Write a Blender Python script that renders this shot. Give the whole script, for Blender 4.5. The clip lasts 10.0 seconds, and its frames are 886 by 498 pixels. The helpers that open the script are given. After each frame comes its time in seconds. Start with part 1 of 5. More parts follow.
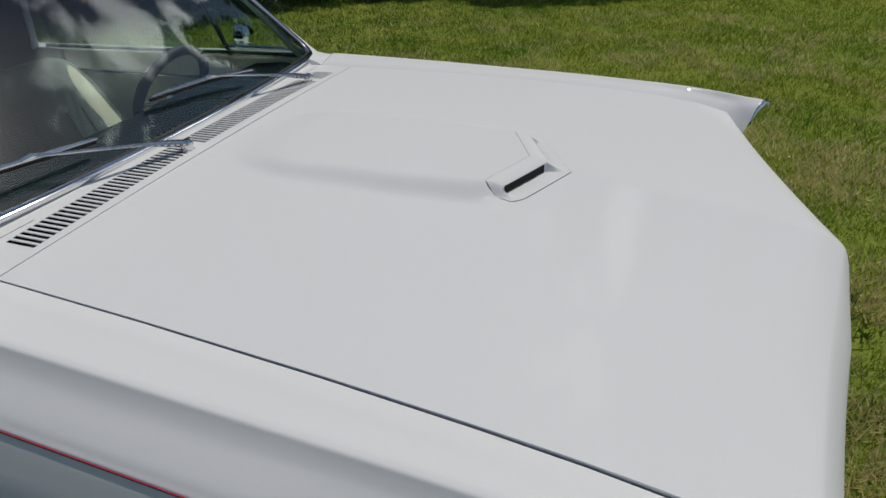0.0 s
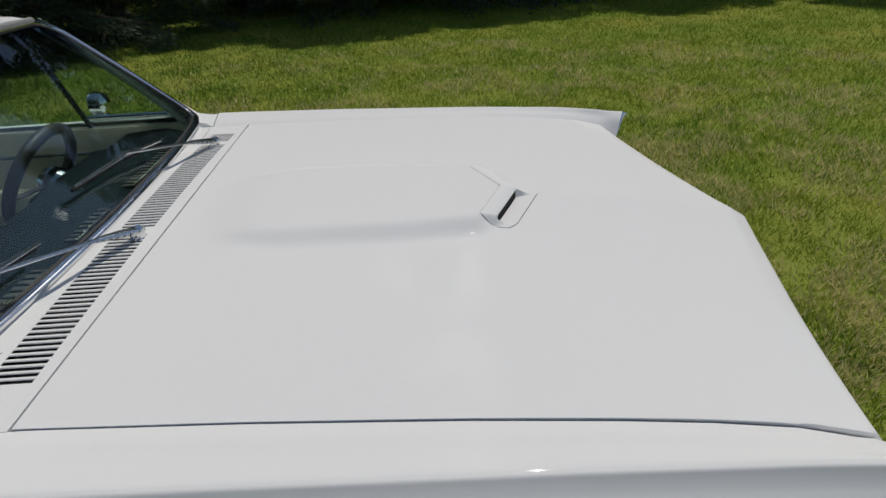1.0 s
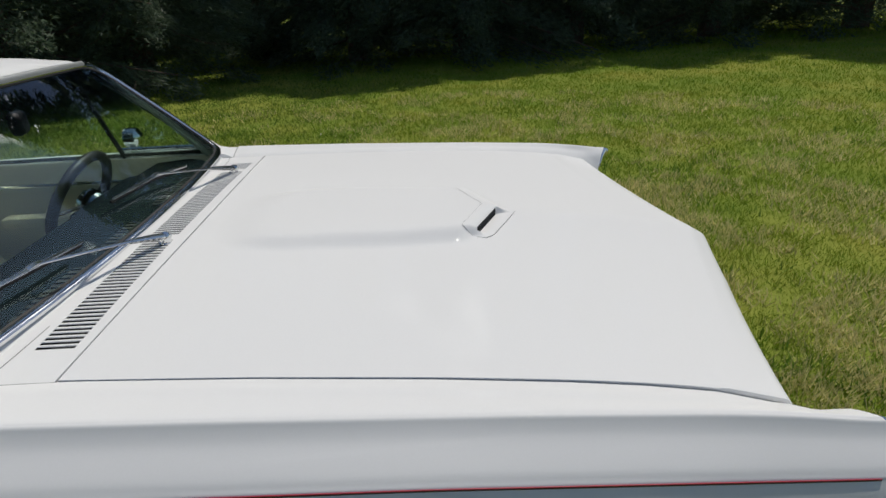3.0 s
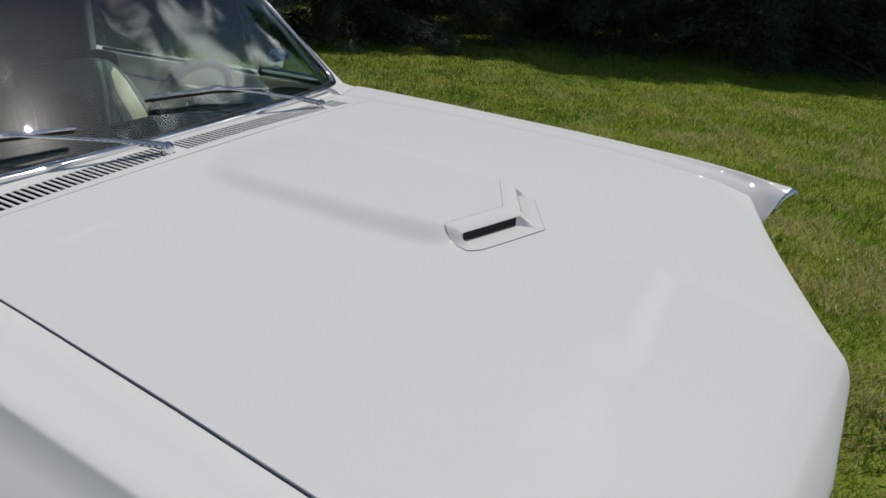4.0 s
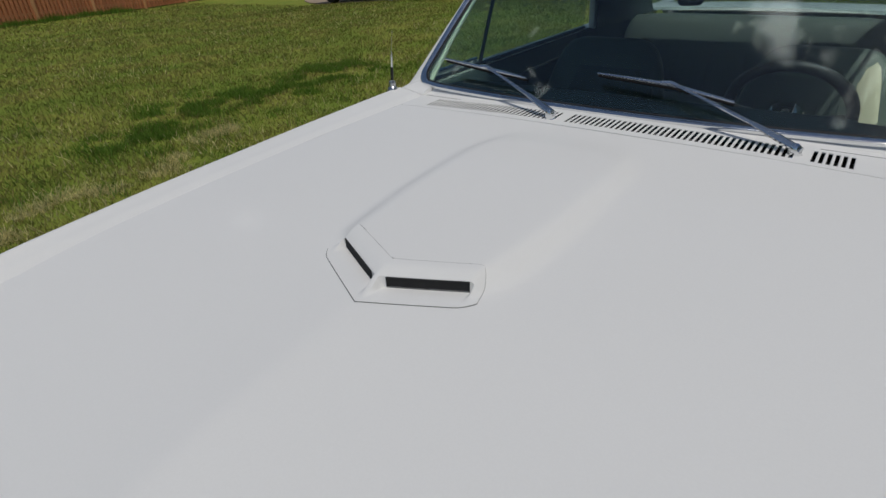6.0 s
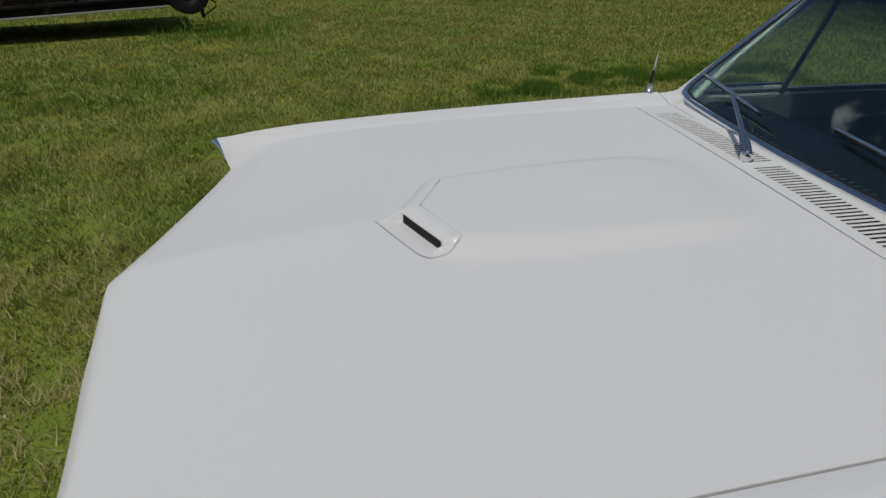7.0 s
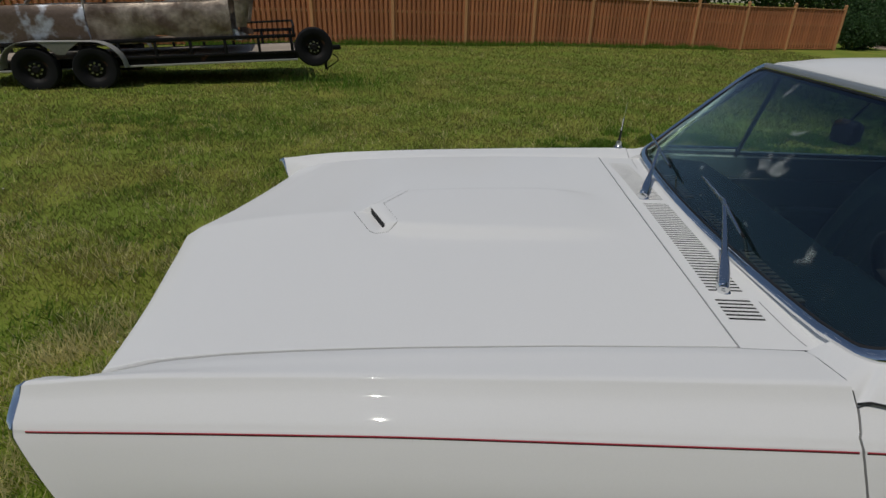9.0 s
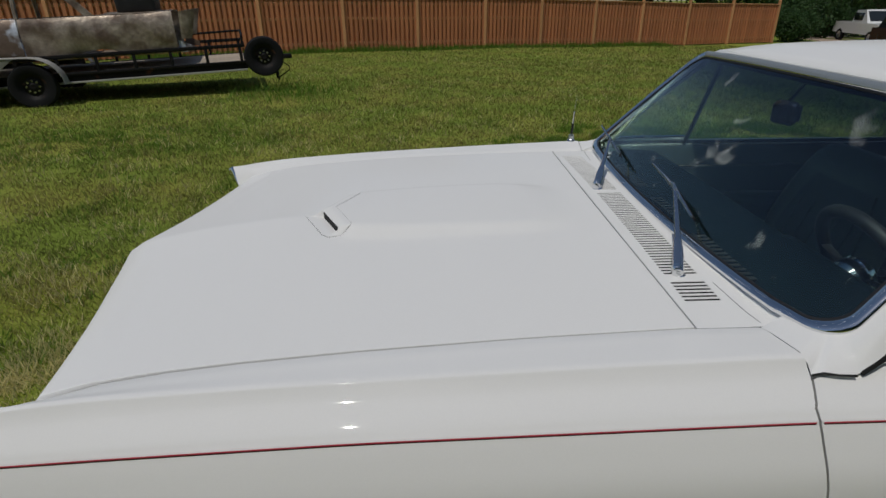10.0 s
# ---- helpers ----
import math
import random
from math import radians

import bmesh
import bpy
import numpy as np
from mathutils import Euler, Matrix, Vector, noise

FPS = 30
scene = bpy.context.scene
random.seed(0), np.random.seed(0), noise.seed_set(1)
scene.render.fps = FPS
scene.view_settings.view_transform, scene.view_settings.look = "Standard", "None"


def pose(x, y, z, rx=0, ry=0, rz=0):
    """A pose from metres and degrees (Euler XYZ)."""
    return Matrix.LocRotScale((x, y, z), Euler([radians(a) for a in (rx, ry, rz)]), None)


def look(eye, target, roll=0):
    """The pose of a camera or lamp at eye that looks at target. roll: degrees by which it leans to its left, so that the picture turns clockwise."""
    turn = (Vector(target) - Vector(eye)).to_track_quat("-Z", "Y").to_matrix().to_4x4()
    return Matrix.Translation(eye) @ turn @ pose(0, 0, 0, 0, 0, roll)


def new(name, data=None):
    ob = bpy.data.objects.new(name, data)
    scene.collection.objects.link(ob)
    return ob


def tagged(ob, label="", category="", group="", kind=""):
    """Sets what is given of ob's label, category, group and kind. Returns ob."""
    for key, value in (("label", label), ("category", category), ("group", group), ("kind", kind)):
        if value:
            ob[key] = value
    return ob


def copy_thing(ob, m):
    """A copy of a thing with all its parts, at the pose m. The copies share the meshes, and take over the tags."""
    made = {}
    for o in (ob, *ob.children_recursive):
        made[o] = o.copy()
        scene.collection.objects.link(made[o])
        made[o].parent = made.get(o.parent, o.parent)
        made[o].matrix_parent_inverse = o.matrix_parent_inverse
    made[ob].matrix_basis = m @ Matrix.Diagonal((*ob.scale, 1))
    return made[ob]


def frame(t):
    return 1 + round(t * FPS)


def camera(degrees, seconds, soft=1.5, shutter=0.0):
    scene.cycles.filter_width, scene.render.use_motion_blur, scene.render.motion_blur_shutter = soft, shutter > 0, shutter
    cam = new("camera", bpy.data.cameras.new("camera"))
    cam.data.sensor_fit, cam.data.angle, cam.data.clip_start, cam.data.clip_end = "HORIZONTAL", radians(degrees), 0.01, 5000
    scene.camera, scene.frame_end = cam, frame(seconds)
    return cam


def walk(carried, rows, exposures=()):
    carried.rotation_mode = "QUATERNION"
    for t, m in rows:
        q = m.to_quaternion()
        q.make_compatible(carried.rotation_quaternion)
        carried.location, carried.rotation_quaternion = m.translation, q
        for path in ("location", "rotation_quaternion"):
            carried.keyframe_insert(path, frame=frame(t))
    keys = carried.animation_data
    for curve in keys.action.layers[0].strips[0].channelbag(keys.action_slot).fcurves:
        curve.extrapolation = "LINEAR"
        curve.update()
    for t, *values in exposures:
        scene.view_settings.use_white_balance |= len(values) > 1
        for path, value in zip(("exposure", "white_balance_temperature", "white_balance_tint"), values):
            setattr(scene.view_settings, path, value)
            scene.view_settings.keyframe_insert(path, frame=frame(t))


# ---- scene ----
cam = camera(77.9, 10.0, soft=1.5)
PATH = [
    (0, (1.117, 1.115, 1.497), (-0.439, 0.511, 0.395), -3.4),
    (0.5, (1.186, 0.868, 1.552), (-0.483, 0.776, 0.453), -3.3),
    (1, (1.225, 0.729, 1.567), (-0.481, 0.76, 0.525), -3.2),
    (1.5, (1.404, 0.642, 1.57), (-0.332, 0.772, 0.585), -2.8),
    (2, (1.481, 0.638, 1.578), (-0.283, 0.779, 0.645), -2.8),
    (2.2, (1.485, 0.646, 1.576), (-0.285, 0.784, 0.655), -2.9),
    (3.3, (1.356, 0.924, 1.536), (-0.434, 0.736, 0.666), -2.1),
    (3.5, (1.286, 1.042, 1.497), (-0.475, 0.669, 0.624), -0.9),
    (4, (0.974, 1.257, 1.434), (-0.604, 0.464, 0.495), 2.6),
    (4.2, (0.839, 1.348, 1.45), (-0.561, 0.317, 0.462), 2.3),
    (4.5, (0.633, 1.497, 1.446), (-0.454, 0.143, 0.453), 2.3),
    (5, (0.25, 1.588, 1.454), (-0.139, -0.083, 0.426), 0.6),
    (5.5, (-0.182, 1.526, 1.452), (0.119, -0.178, 0.45), -2.5),
    (6, (-0.546, 1.453, 1.445), (0.535, 0.093, 0.453), -3.5),
    (6.2, (-0.649, 1.377, 1.431), (0.643, 0.225, 0.43), -3.2),
    (7.3, (-1.099, 0.863, 1.5), (0.627, 0.79, 0.491), 1.4),
    (7.5, (-1.14, 0.781, 1.502), (0.591, 0.746, 0.501), 2.0),
    (7.9, (-1.271, 0.697, 1.554), (0.482, 0.711, 0.59), 1.2),
    (8, (-1.311, 0.669, 1.549), (0.454, 0.715, 0.611), 0.8),
    (8.5, (-1.492, 0.636, 1.576), (0.301, 0.708, 0.693), 0.3),
    (9, (-1.57, 0.64, 1.584), (0.237, 0.726, 0.732), 0.9),
    (9.5, (-1.571, 0.65, 1.578), (0.243, 0.754, 0.744), 1.0),
    (10, (-1.551, 0.616, 1.558), (0.265, 0.576, 0.722), -0.7),
]
walk(cam, [(t, look(eye, target, roll)) for t, eye, target, roll in PATH],
     exposures=[(0, -0.79, 6600, 10), (1, -0.70, 6700, 10), (1.5, -0.68, 6680, 9), (2, -0.46, 6740, 9.5), (3.5, -0.53, 6660, 9.5), (4, -0.74, 6600, 9), (4.5, -0.97, 6550, 10),
                (5, -0.95, 6550, 10), (5.5, -0.91, 6550, 10), (7.5, -1.00, 6550, 10), (8.5, -1.01, 6550, 10), (9.5, -0.98, 6550, 10), (10, -0.93, 6550, 10)])
# ---------------------------------------------------------------- world and sun
SUN_EL, SUN_AZ = 65.5, 147.0          # degrees above the ground, degrees from +x towards +y
sun_way = Vector((math.cos(radians(SUN_EL)) * math.cos(radians(SUN_AZ)),
                  math.cos(radians(SUN_EL)) * math.sin(radians(SUN_AZ)), math.sin(radians(SUN_EL))))
world = bpy.data.worlds.new("sky")
scene.world = world
world.use_nodes = True
wn, wl = world.node_tree.nodes, world.node_tree.links
wn.clear()
sky = wn.new("ShaderNodeTexSky")
sky.sky_type, sky.sun_disc = "NISHITA", False
sky.sun_elevation, sky.sun_rotation = radians(SUN_EL), radians(90 - SUN_AZ)
sky.altitude, sky.air_density, sky.dust_density, sky.ozone_density = 200, 1.0, 0.6, 1.0
wco = wn.new("ShaderNodeTexCoord")
wmap = wn.new("ShaderNodeMapping")
wmap.inputs["Scale"].default_value = (1.0, 1.0, 1.3)
wmap.inputs["Location"].default_value = (0.35, 0.1, 0.2)
cloud = wn.new("ShaderNodeTexNoise")
cloud.inputs["Scale"].default_value, cloud.inputs["Detail"].default_value = 11.0, 10.0
cloud.inputs["Roughness"].default_value, cloud.inputs["Distortion"].default_value = 0.52, 0.5
cramp = wn.new("ShaderNodeValToRGB")
cramp.color_ramp.elements[0].position, cramp.color_ramp.elements[1].position = 0.645, 0.785
cmix = wn.new("ShaderNodeMixRGB")
cmix.inputs["Color2"].default_value = (34.0, 34.4, 35.0, 1)
back = wn.new("ShaderNodeBackground")
back.inputs["Strength"].default_value = 0.105
wout = wn.new("ShaderNodeOutputWorld")
wl.new(wco.outputs["Generated"], wmap.inputs["Vector"])
wl.new(wmap.outputs["Vector"], cloud.inputs["Vector"])
bank = cloud.outputs["Fac"]
BANKS = [((-0.61, 0.09, 0.79), 0.155, 0.990), ((-0.57, 0.22, 0.79), 0.14, 0.990), ((-0.76, 0.06, 0.65), 0.155, 0.988),
         ((-0.09, 0.135, 0.987), 0.155, 0.9955), ((0.08, 0.135, 0.988), 0.155, 0.9955), ((0.0, 0.085, 0.996), 0.13, 0.996), ((0.85, 0.26, 0.45), 0.07, 0.990)]
for way, weight, reach in BANKS:      # cloud banks, broken up by the noise
    dot, near, add = wn.new("ShaderNodeVectorMath"), wn.new("ShaderNodeMapRange"), wn.new("ShaderNodeMath")
    dot.operation, add.operation = "DOT_PRODUCT", "ADD"
    dot.inputs[1].default_value = way
    near.inputs["From Min"].default_value, near.inputs["From Max"].default_value = reach, 0.999
    near.inputs["To Min"].default_value, near.inputs["To Max"].default_value = 0.0, weight
    wl.new(wco.outputs["Generated"], dot.inputs[0])
    wl.new(dot.outputs["Value"], near.inputs["Value"])
    wl.new(near.outputs["Result"], add.inputs[0])
    wl.new(bank, add.inputs[1])
    bank = add.outputs[0]
wl.new(bank, cramp.inputs["Fac"])
wl.new(cramp.outputs["Color"], cmix.inputs["Fac"])
wl.new(sky.outputs["Color"], cmix.inputs["Color1"])
wl.new(cmix.outputs["Color"], back.inputs["Color"])
wl.new(back.outputs["Background"], wout.inputs["Surface"])

sun_data = bpy.data.lights.new("sun", "SUN")
sun_data.energy, sun_data.angle, sun_data.color = 3.4, radians(0.55), (1.0, 0.96, 0.875)
sun = new("sun", sun_data)
sun.matrix_world = look(sun_way * 60, (0, 0, 0))

# ---------------------------------------------------------------- materials


def material(name, colour, rough=0.5, metal=0.0, vary=0.12, scale=6.0, fine=90.0, bump=0.0, coat=0.0, second=None,
             split=(0.45, 0.6), mixed=0.0, island=0.0, pieces=0.0, stretch=(1, 1, 1), spec=0.5, rough_vary=0.08, through_light=0.0):
    """A surface with a coarse and a fine scale of variation; second: a colour that breaks through in patches."""
    m = bpy.data.materials.new(name)
    m.use_nodes = True
    n, l = m.node_tree.nodes, m.node_tree.links
    p = n["Principled BSDF"]
    tc, mp = n.new("ShaderNodeTexCoord"), n.new("ShaderNodeMapping")
    mp.inputs["Scale"].default_value = stretch
    l.new(tc.outputs["Object"], mp.inputs["Vector"])
    big, small = n.new("ShaderNodeTexNoise"), n.new("ShaderNodeTexNoise")
    for tex, s, d in ((big, scale, 5.0), (small, fine, 3.0)):
        tex.inputs["Scale"].default_value, tex.inputs["Detail"].default_value = s, d
        l.new(mp.outputs["Vector"], tex.inputs["Vector"])
    base = n.new("ShaderNodeMixRGB")
    base.inputs["Color1"].default_value = (*colour, 1)
    base.inputs["Color2"].default_value = (*(second or [c * 0.6 for c in colour]), 1)
    ramp = n.new("ShaderNodeValToRGB")
    ramp.color_ramp.elements[0].position, ramp.color_ramp.elements[1].position = split
    if mixed:      # the second colour also breaks through piece by piece
        geo, jit, both = n.new("ShaderNodeNewGeometry"), n.new("ShaderNodeMapRange"), n.new("ShaderNodeMath")
        jit.inputs["To Min"].default_value, jit.inputs["To Max"].default_value = -mixed, mixed
        both.operation = "ADD"
        l.new(geo.outputs["Random Per Island"], jit.inputs["Value"])
        l.new(jit.outputs["Result"], both.inputs[0])
        l.new(big.outputs["Fac"], both.inputs[1])
        l.new(both.outputs[0], ramp.inputs["Fac"])
    else:
        l.new(big.outputs["Fac"], ramp.inputs["Fac"])
    if second:
        l.new(ramp.outputs["Color"], base.inputs["Fac"])
    else:
        k = n.new("ShaderNodeMath")
        k.operation = "MULTIPLY"
        k.inputs[1].default_value = vary
        l.new(big.outputs["Fac"], k.inputs[0])
        l.new(k.outputs[0], base.inputs["Fac"])
    hsv = n.new("ShaderNodeHueSaturation")
    l.new(base.outputs["Color"], hsv.inputs["Color"])
    val = n.new("ShaderNodeMapRange")
    val.inputs["To Min"].default_value, val.inputs["To Max"].default_value = 1 - vary, 1 + vary
    l.new(small.outputs["Fac"], val.inputs["Value"])
    last = val.outputs["Result"]
    for amount, node, sock in ((island, "ShaderNodeNewGeometry", "Random Per Island"), (pieces, "ShaderNodeObjectInfo", "Random")):
        if amount:
            src, r, mul = n.new(node), n.new("ShaderNodeMapRange"), n.new("ShaderNodeMath")
            r.inputs["To Min"].default_value, r.inputs["To Max"].default_value = 1 - amount, 1 + amount
            mul.operation = "MULTIPLY"
            l.new(src.outputs[sock], r.inputs["Value"])
            l.new(r.outputs["Result"], mul.inputs[0])
            l.new(last, mul.inputs[1])
            last = mul.outputs[0]
    l.new(last, hsv.inputs["Value"])
    l.new(hsv.outputs["Color"], p.inputs["Base Color"])
    rr = n.new("ShaderNodeMapRange")
    rr.inputs["To Min"].default_value, rr.inputs["To Max"].default_value = max(0.0, rough - rough_vary), min(1.0, rough + rough_vary)
    l.new(big.outputs["Fac"], rr.inputs["Value"])
    l.new(rr.outputs["Result"], p.inputs["Roughness"])
    p.inputs["Metallic"].default_value = metal
    p.inputs["Specular IOR Level"].default_value = spec
    p.inputs["Coat Weight"].default_value, p.inputs["Coat Roughness"].default_value = coat, 0.035
    if bump:
        b = n.new("ShaderNodeBump")
        b.inputs["Strength"].default_value, b.inputs["Distance"].default_value = bump, 0.01
        l.new(small.outputs["Fac"], b.inputs["Height"])
        l.new(b.outputs["Normal"], p.inputs["Normal"])
    if through_light:
        tr, mx = n.new("ShaderNodeBsdfTranslucent"), n.new("ShaderNodeMixShader")
        l.new(hsv.outputs["Color"], tr.inputs["Color"])
        mx.inputs["Fac"].default_value = through_light
        l.new(p.outputs["BSDF"], mx.inputs[1])
        l.new(tr.outputs["BSDF"], mx.inputs[2])
        l.new(mx.outputs["Shader"], n["Material Output"].inputs["Surface"])
    return m


def glass_material(name, tint, rough=0.0, band=None, ior=1.45, dust=0.0):
    m = bpy.data.materials.new(name)
    m.use_nodes = True
    n, l = m.node_tree.nodes, m.node_tree.links
    p = n["Principled BSDF"]
    p.inputs["Transmission Weight"].default_value, p.inputs["Roughness"].default_value, p.inputs["IOR"].default_value = 1.0, rough, ior
    p.inputs["Base Color"].default_value = (*tint, 1)
    p.inputs["Coat Weight"].default_value, p.inputs["Coat Roughness"].default_value = dust, 0.18      # a thin film of dust
    if band:
        tc, sep, r, mix = (n.new(k) for k in ("ShaderNodeTexCoord", "ShaderNodeSeparateXYZ", "ShaderNodeMapRange", "ShaderNodeMixRGB"))
        r.inputs["From Min"].default_value, r.inputs["From Max"].default_value = 1.20, 1.31
        mix.inputs["Color1"].default_value, mix.inputs["Color2"].default_value = (*tint, 1), (*band, 1)
        l.new(tc.outputs["Object"], sep.inputs[0])
        l.new(sep.outputs["Z"], r.inputs["Value"])
        l.new(r.outputs["Result"], mix.inputs["Fac"])
        l.new(mix.outputs["Color"], p.inputs["Base Color"])
    return m


PAINT = material("white_paint", (0.80, 0.80, 0.795), rough=0.6, vary=0.02, scale=1.5, fine=300, coat=0.24, rough_vary=0.04, spec=0.0)
CHROME = material("chrome", (0.78, 0.79, 0.80), rough=0.07, metal=1.0, vary=0.04, scale=12, fine=120, rough_vary=0.04)
BRIGHTTRIM = material("satin_trim", (0.55, 0.56, 0.55), rough=0.45, metal=0.75, vary=0.06, scale=9, fine=90, rough_vary=0.06)
WIPER = material("satin_wiper_metal", (0.70, 0.71, 0.72), rough=0.22, metal=1.0, vary=0.06, scale=20)
STEEL = material("brushed_steel", (0.55, 0.56, 0.57), rough=0.28, metal=1.0, vary=0.08, scale=20)
RUBBER = material("rubber", (0.009, 0.009, 0.010), rough=0.8, spec=0.25, vary=0.25, bump=0.2)
BLACK = material("black_trim", (0.012, 0.012, 0.013), rough=0.55, vary=0.2)
GAP = material("dark_gap", (0.02, 0.02, 0.021), rough=0.9, vary=0.2)
SEAM = material("seam_sealer", (0.30, 0.30, 0.30), rough=0.8, vary=0.2)
SEALSTRIP = material("dusty_rubber_strip", (0.12, 0.117, 0.105), rough=0.85, vary=0.2, fine=200)
RED = material("red_paint_line", (0.50, 0.035, 0.070), rough=0.4, vary=0.1)
DARKRED = material("dark_paint_line", (0.03, 0.006, 0.01), rough=0.4, vary=0.1)
CREAM = material("cream_vinyl", (0.68, 0.63, 0.48), rough=0.5, vary=0.1, scale=9, bump=0.15)
VINYL = material("grey_vinyl", (0.045, 0.066, 0.062), rough=0.55, vary=0.12, scale=9, bump=0.15)
TRIM = material("grey_green_trim", (0.42, 0.48, 0.40), rough=0.6, vary=0.1, scale=9)
PLEAT = material("dark_pleated_vinyl", (0.070, 0.092, 0.082), rough=0.6, vary=0.15, scale=9, bump=0.2)
SEATVINYL = material("seat_vinyl", (0.090, 0.122, 0.106), rough=0.55, vary=0.12, scale=9, bump=0.15)
DASH = material("dark_dash_vinyl", (0.0025, 0.006, 0.009), rough=0.8, vary=0.15, fine=500, bump=0.05, spec=0.05)
WSGLASS = glass_material("windscreen_glass", (0.70, 0.86, 0.82), band=(0.08, 0.14, 0.28), ior=1.52, dust=0.030)
SIDEGLASS = glass_material("side_glass", (0.80, 0.90, 0.86))

# ---------------------------------------------------------------- mesh helpers


def part(name, bm, mat, parent=None, label="", smooth=35.0):
    """Links a bmesh, or (verts, faces), as one mesh object under parent."""
    me = bpy.data.meshes.new(name)
    if isinstance(bm, tuple):
        me.from_pydata(*[list(map(tuple, bm[0])), [], bm[1]])
    else:
        bmesh.ops.recalc_face_normals(bm, faces=bm.faces)
        bm.to_mesh(me)
        bm.free()
    me.materials.append(mat)
    if smooth:
        me.polygons.foreach_set("use_smooth", [True] * len(me.polygons))
        me.set_sharp_from_angle(angle=radians(smooth))
    ob = new(name, me)
    if parent:
        ob.parent = parent
    if label:
        tagged(ob, label)
    return ob


def thing(name, at, label, category, group="", kind="", turn=0.0):
    ob = new(name)
    ob.empty_display_size = 0.1
    ob.matrix_basis = pose(*at, 0, 0, turn)
    return tagged(ob, label, category, group, kind)


def sheet(rows, closed=False, thick=0.0):
    """A bmesh through rows of points; thick: pushed down by so much and closed all round."""
    bm = bmesh.new()
    grid = [[bm.verts.new(p) for p in row] for row in rows]
    nu = len(rows[0])
    for a, b in zip(grid, grid[1:]):
        for i in range(nu if closed else nu - 1):
            j = (i + 1) % nu
            bm.faces.new((a[i], a[j], b[j], b[i]))
    if thick:
        bmesh.ops.recalc_face_normals(bm, faces=bm.faces)
        bmesh.ops.solidify(bm, geom=bm.faces[:], thickness=thick)
    return bm


def box(sx, sy, sz, at=(0, 0, 0), bevel=0.0, turn=None, bm=None, segments=2):
    """A box of that size round at, its edges rounded."""
    own = bmesh.new()
    bmesh.ops.create_cube(own, size=1.0, matrix=Matrix.Diagonal((sx, sy, sz, 1)))
    if bevel:
        bmesh.ops.bevel(own, geom=own.edges[:], offset=bevel, segments=segments, affect="EDGES", profile=0.5)
    bmesh.ops.transform(own, matrix=Matrix.Translation(at) @ (turn or Matrix()), verts=own.verts)
    if bm is None:
        return own
    me = bpy.data.meshes.new("tmp")
    own.to_mesh(me)
    own.free()
    bm.from_mesh(me)
    bpy.data.meshes.remove(me)
    return bm


def tube(points, radius, seg=8, bm=None, flat=1.0):
    """A round bar through points; radius: one number or one a point."""
    bm = bm or bmesh.new()
    pts = [Vector(p) for p in points]
    rad = radius if isinstance(radius, (list, tuple)) else [radius] * len(pts)
    rings, side = [], None
    for i, p in enumerate(pts):
        way = (pts[min(i + 1, len(pts) - 1)] - pts[max(i - 1, 0)]).normalized()
        ref = Vector((0, 0, 1)) if abs(way.z) < 0.95 else Vector((0, 1, 0))
        side = way.cross(ref).normalized() if side is None else (side - way * side.dot(way)).normalized()
        up = side.cross(way)
        rings.append([bm.verts.new(p + rad[i] * (side * math.cos(a) + up * math.sin(a) * flat))
                      for a in (2 * math.pi * k / seg for k in range(seg))])
    for a, b in zip(rings, rings[1:]):
        for k in range(seg):
            bm.faces.new((a[k], a[(k + 1) % seg], b[(k + 1) % seg], b[k]))
    bm.faces.new(rings[0][::-1])
    bm.faces.new(rings[-1])
    return bm


def lathe(profile, seg=32, m=None, bm=None):
    """profile: (radius, height) pairs turned round z, then moved by m."""
    bm = bm or bmesh.new()
    m = m or Matrix()
    rings = []
    for r, h in profile:
        if r < 1e-5:
            rings.append([bm.verts.new(m @ Vector((0, 0, h)))])
        else:
            rings.append([bm.verts.new(m @ Vector((r * math.cos(a), r * math.sin(a), h)))
                          for a in (2 * math.pi * k / seg for k in range(seg))])
    for a, b in zip(rings, rings[1:]):
        for k in range(seg):
            q = (k + 1) % seg
            if len(a) > 1 and len(b) > 1:
                bm.faces.new((a[k], a[q], b[q], b[k]))
            elif len(a) > 1:
                bm.faces.new((a[k], a[q], b[0]))
            elif len(b) > 1:
                bm.faces.new((a[0], b[q], b[k]))
    return bm


def ramp_at(x, table):
    """Straight lines through a table of (x, value)."""
    if x <= table[0][0]:
        return table[0][1]
    for (a, p), (b, q) in zip(table, table[1:]):
        if x <= b:
            return p + (q - p) * (x - a) / (b - a)
    return table[-1][1]


def soft_at(x, table):
    """As ramp_at, but smoothed."""
    w = 0.06
    return sum(ramp_at(x + k * w / 3, table) for k in (-3, -2, -1, 0, 1, 2, 3)) / 7


def step(a, b, x):
    k = min(1.0, max(0.0, (x - a) / (b - a)))
    return k * k * (3 - 2 * k)


def catmull(pts, n=4):
    """A smooth line through points."""
    pts = [Vector(p) for p in pts]
    out = []
    for i in range(len(pts) - 1):
        a, b, c, d = pts[max(i - 1, 0)], pts[i], pts[i + 1], pts[min(i + 2, len(pts) - 1)]
        for k in range(n):
            t = k / n
            out.append(0.5 * ((2 * b) + (c - a) * t + (2 * a - 5 * b + 4 * c - d) * t * t + (3 * b - a - 3 * c + d) * t ** 3))
    out.append(pts[-1])
    return out


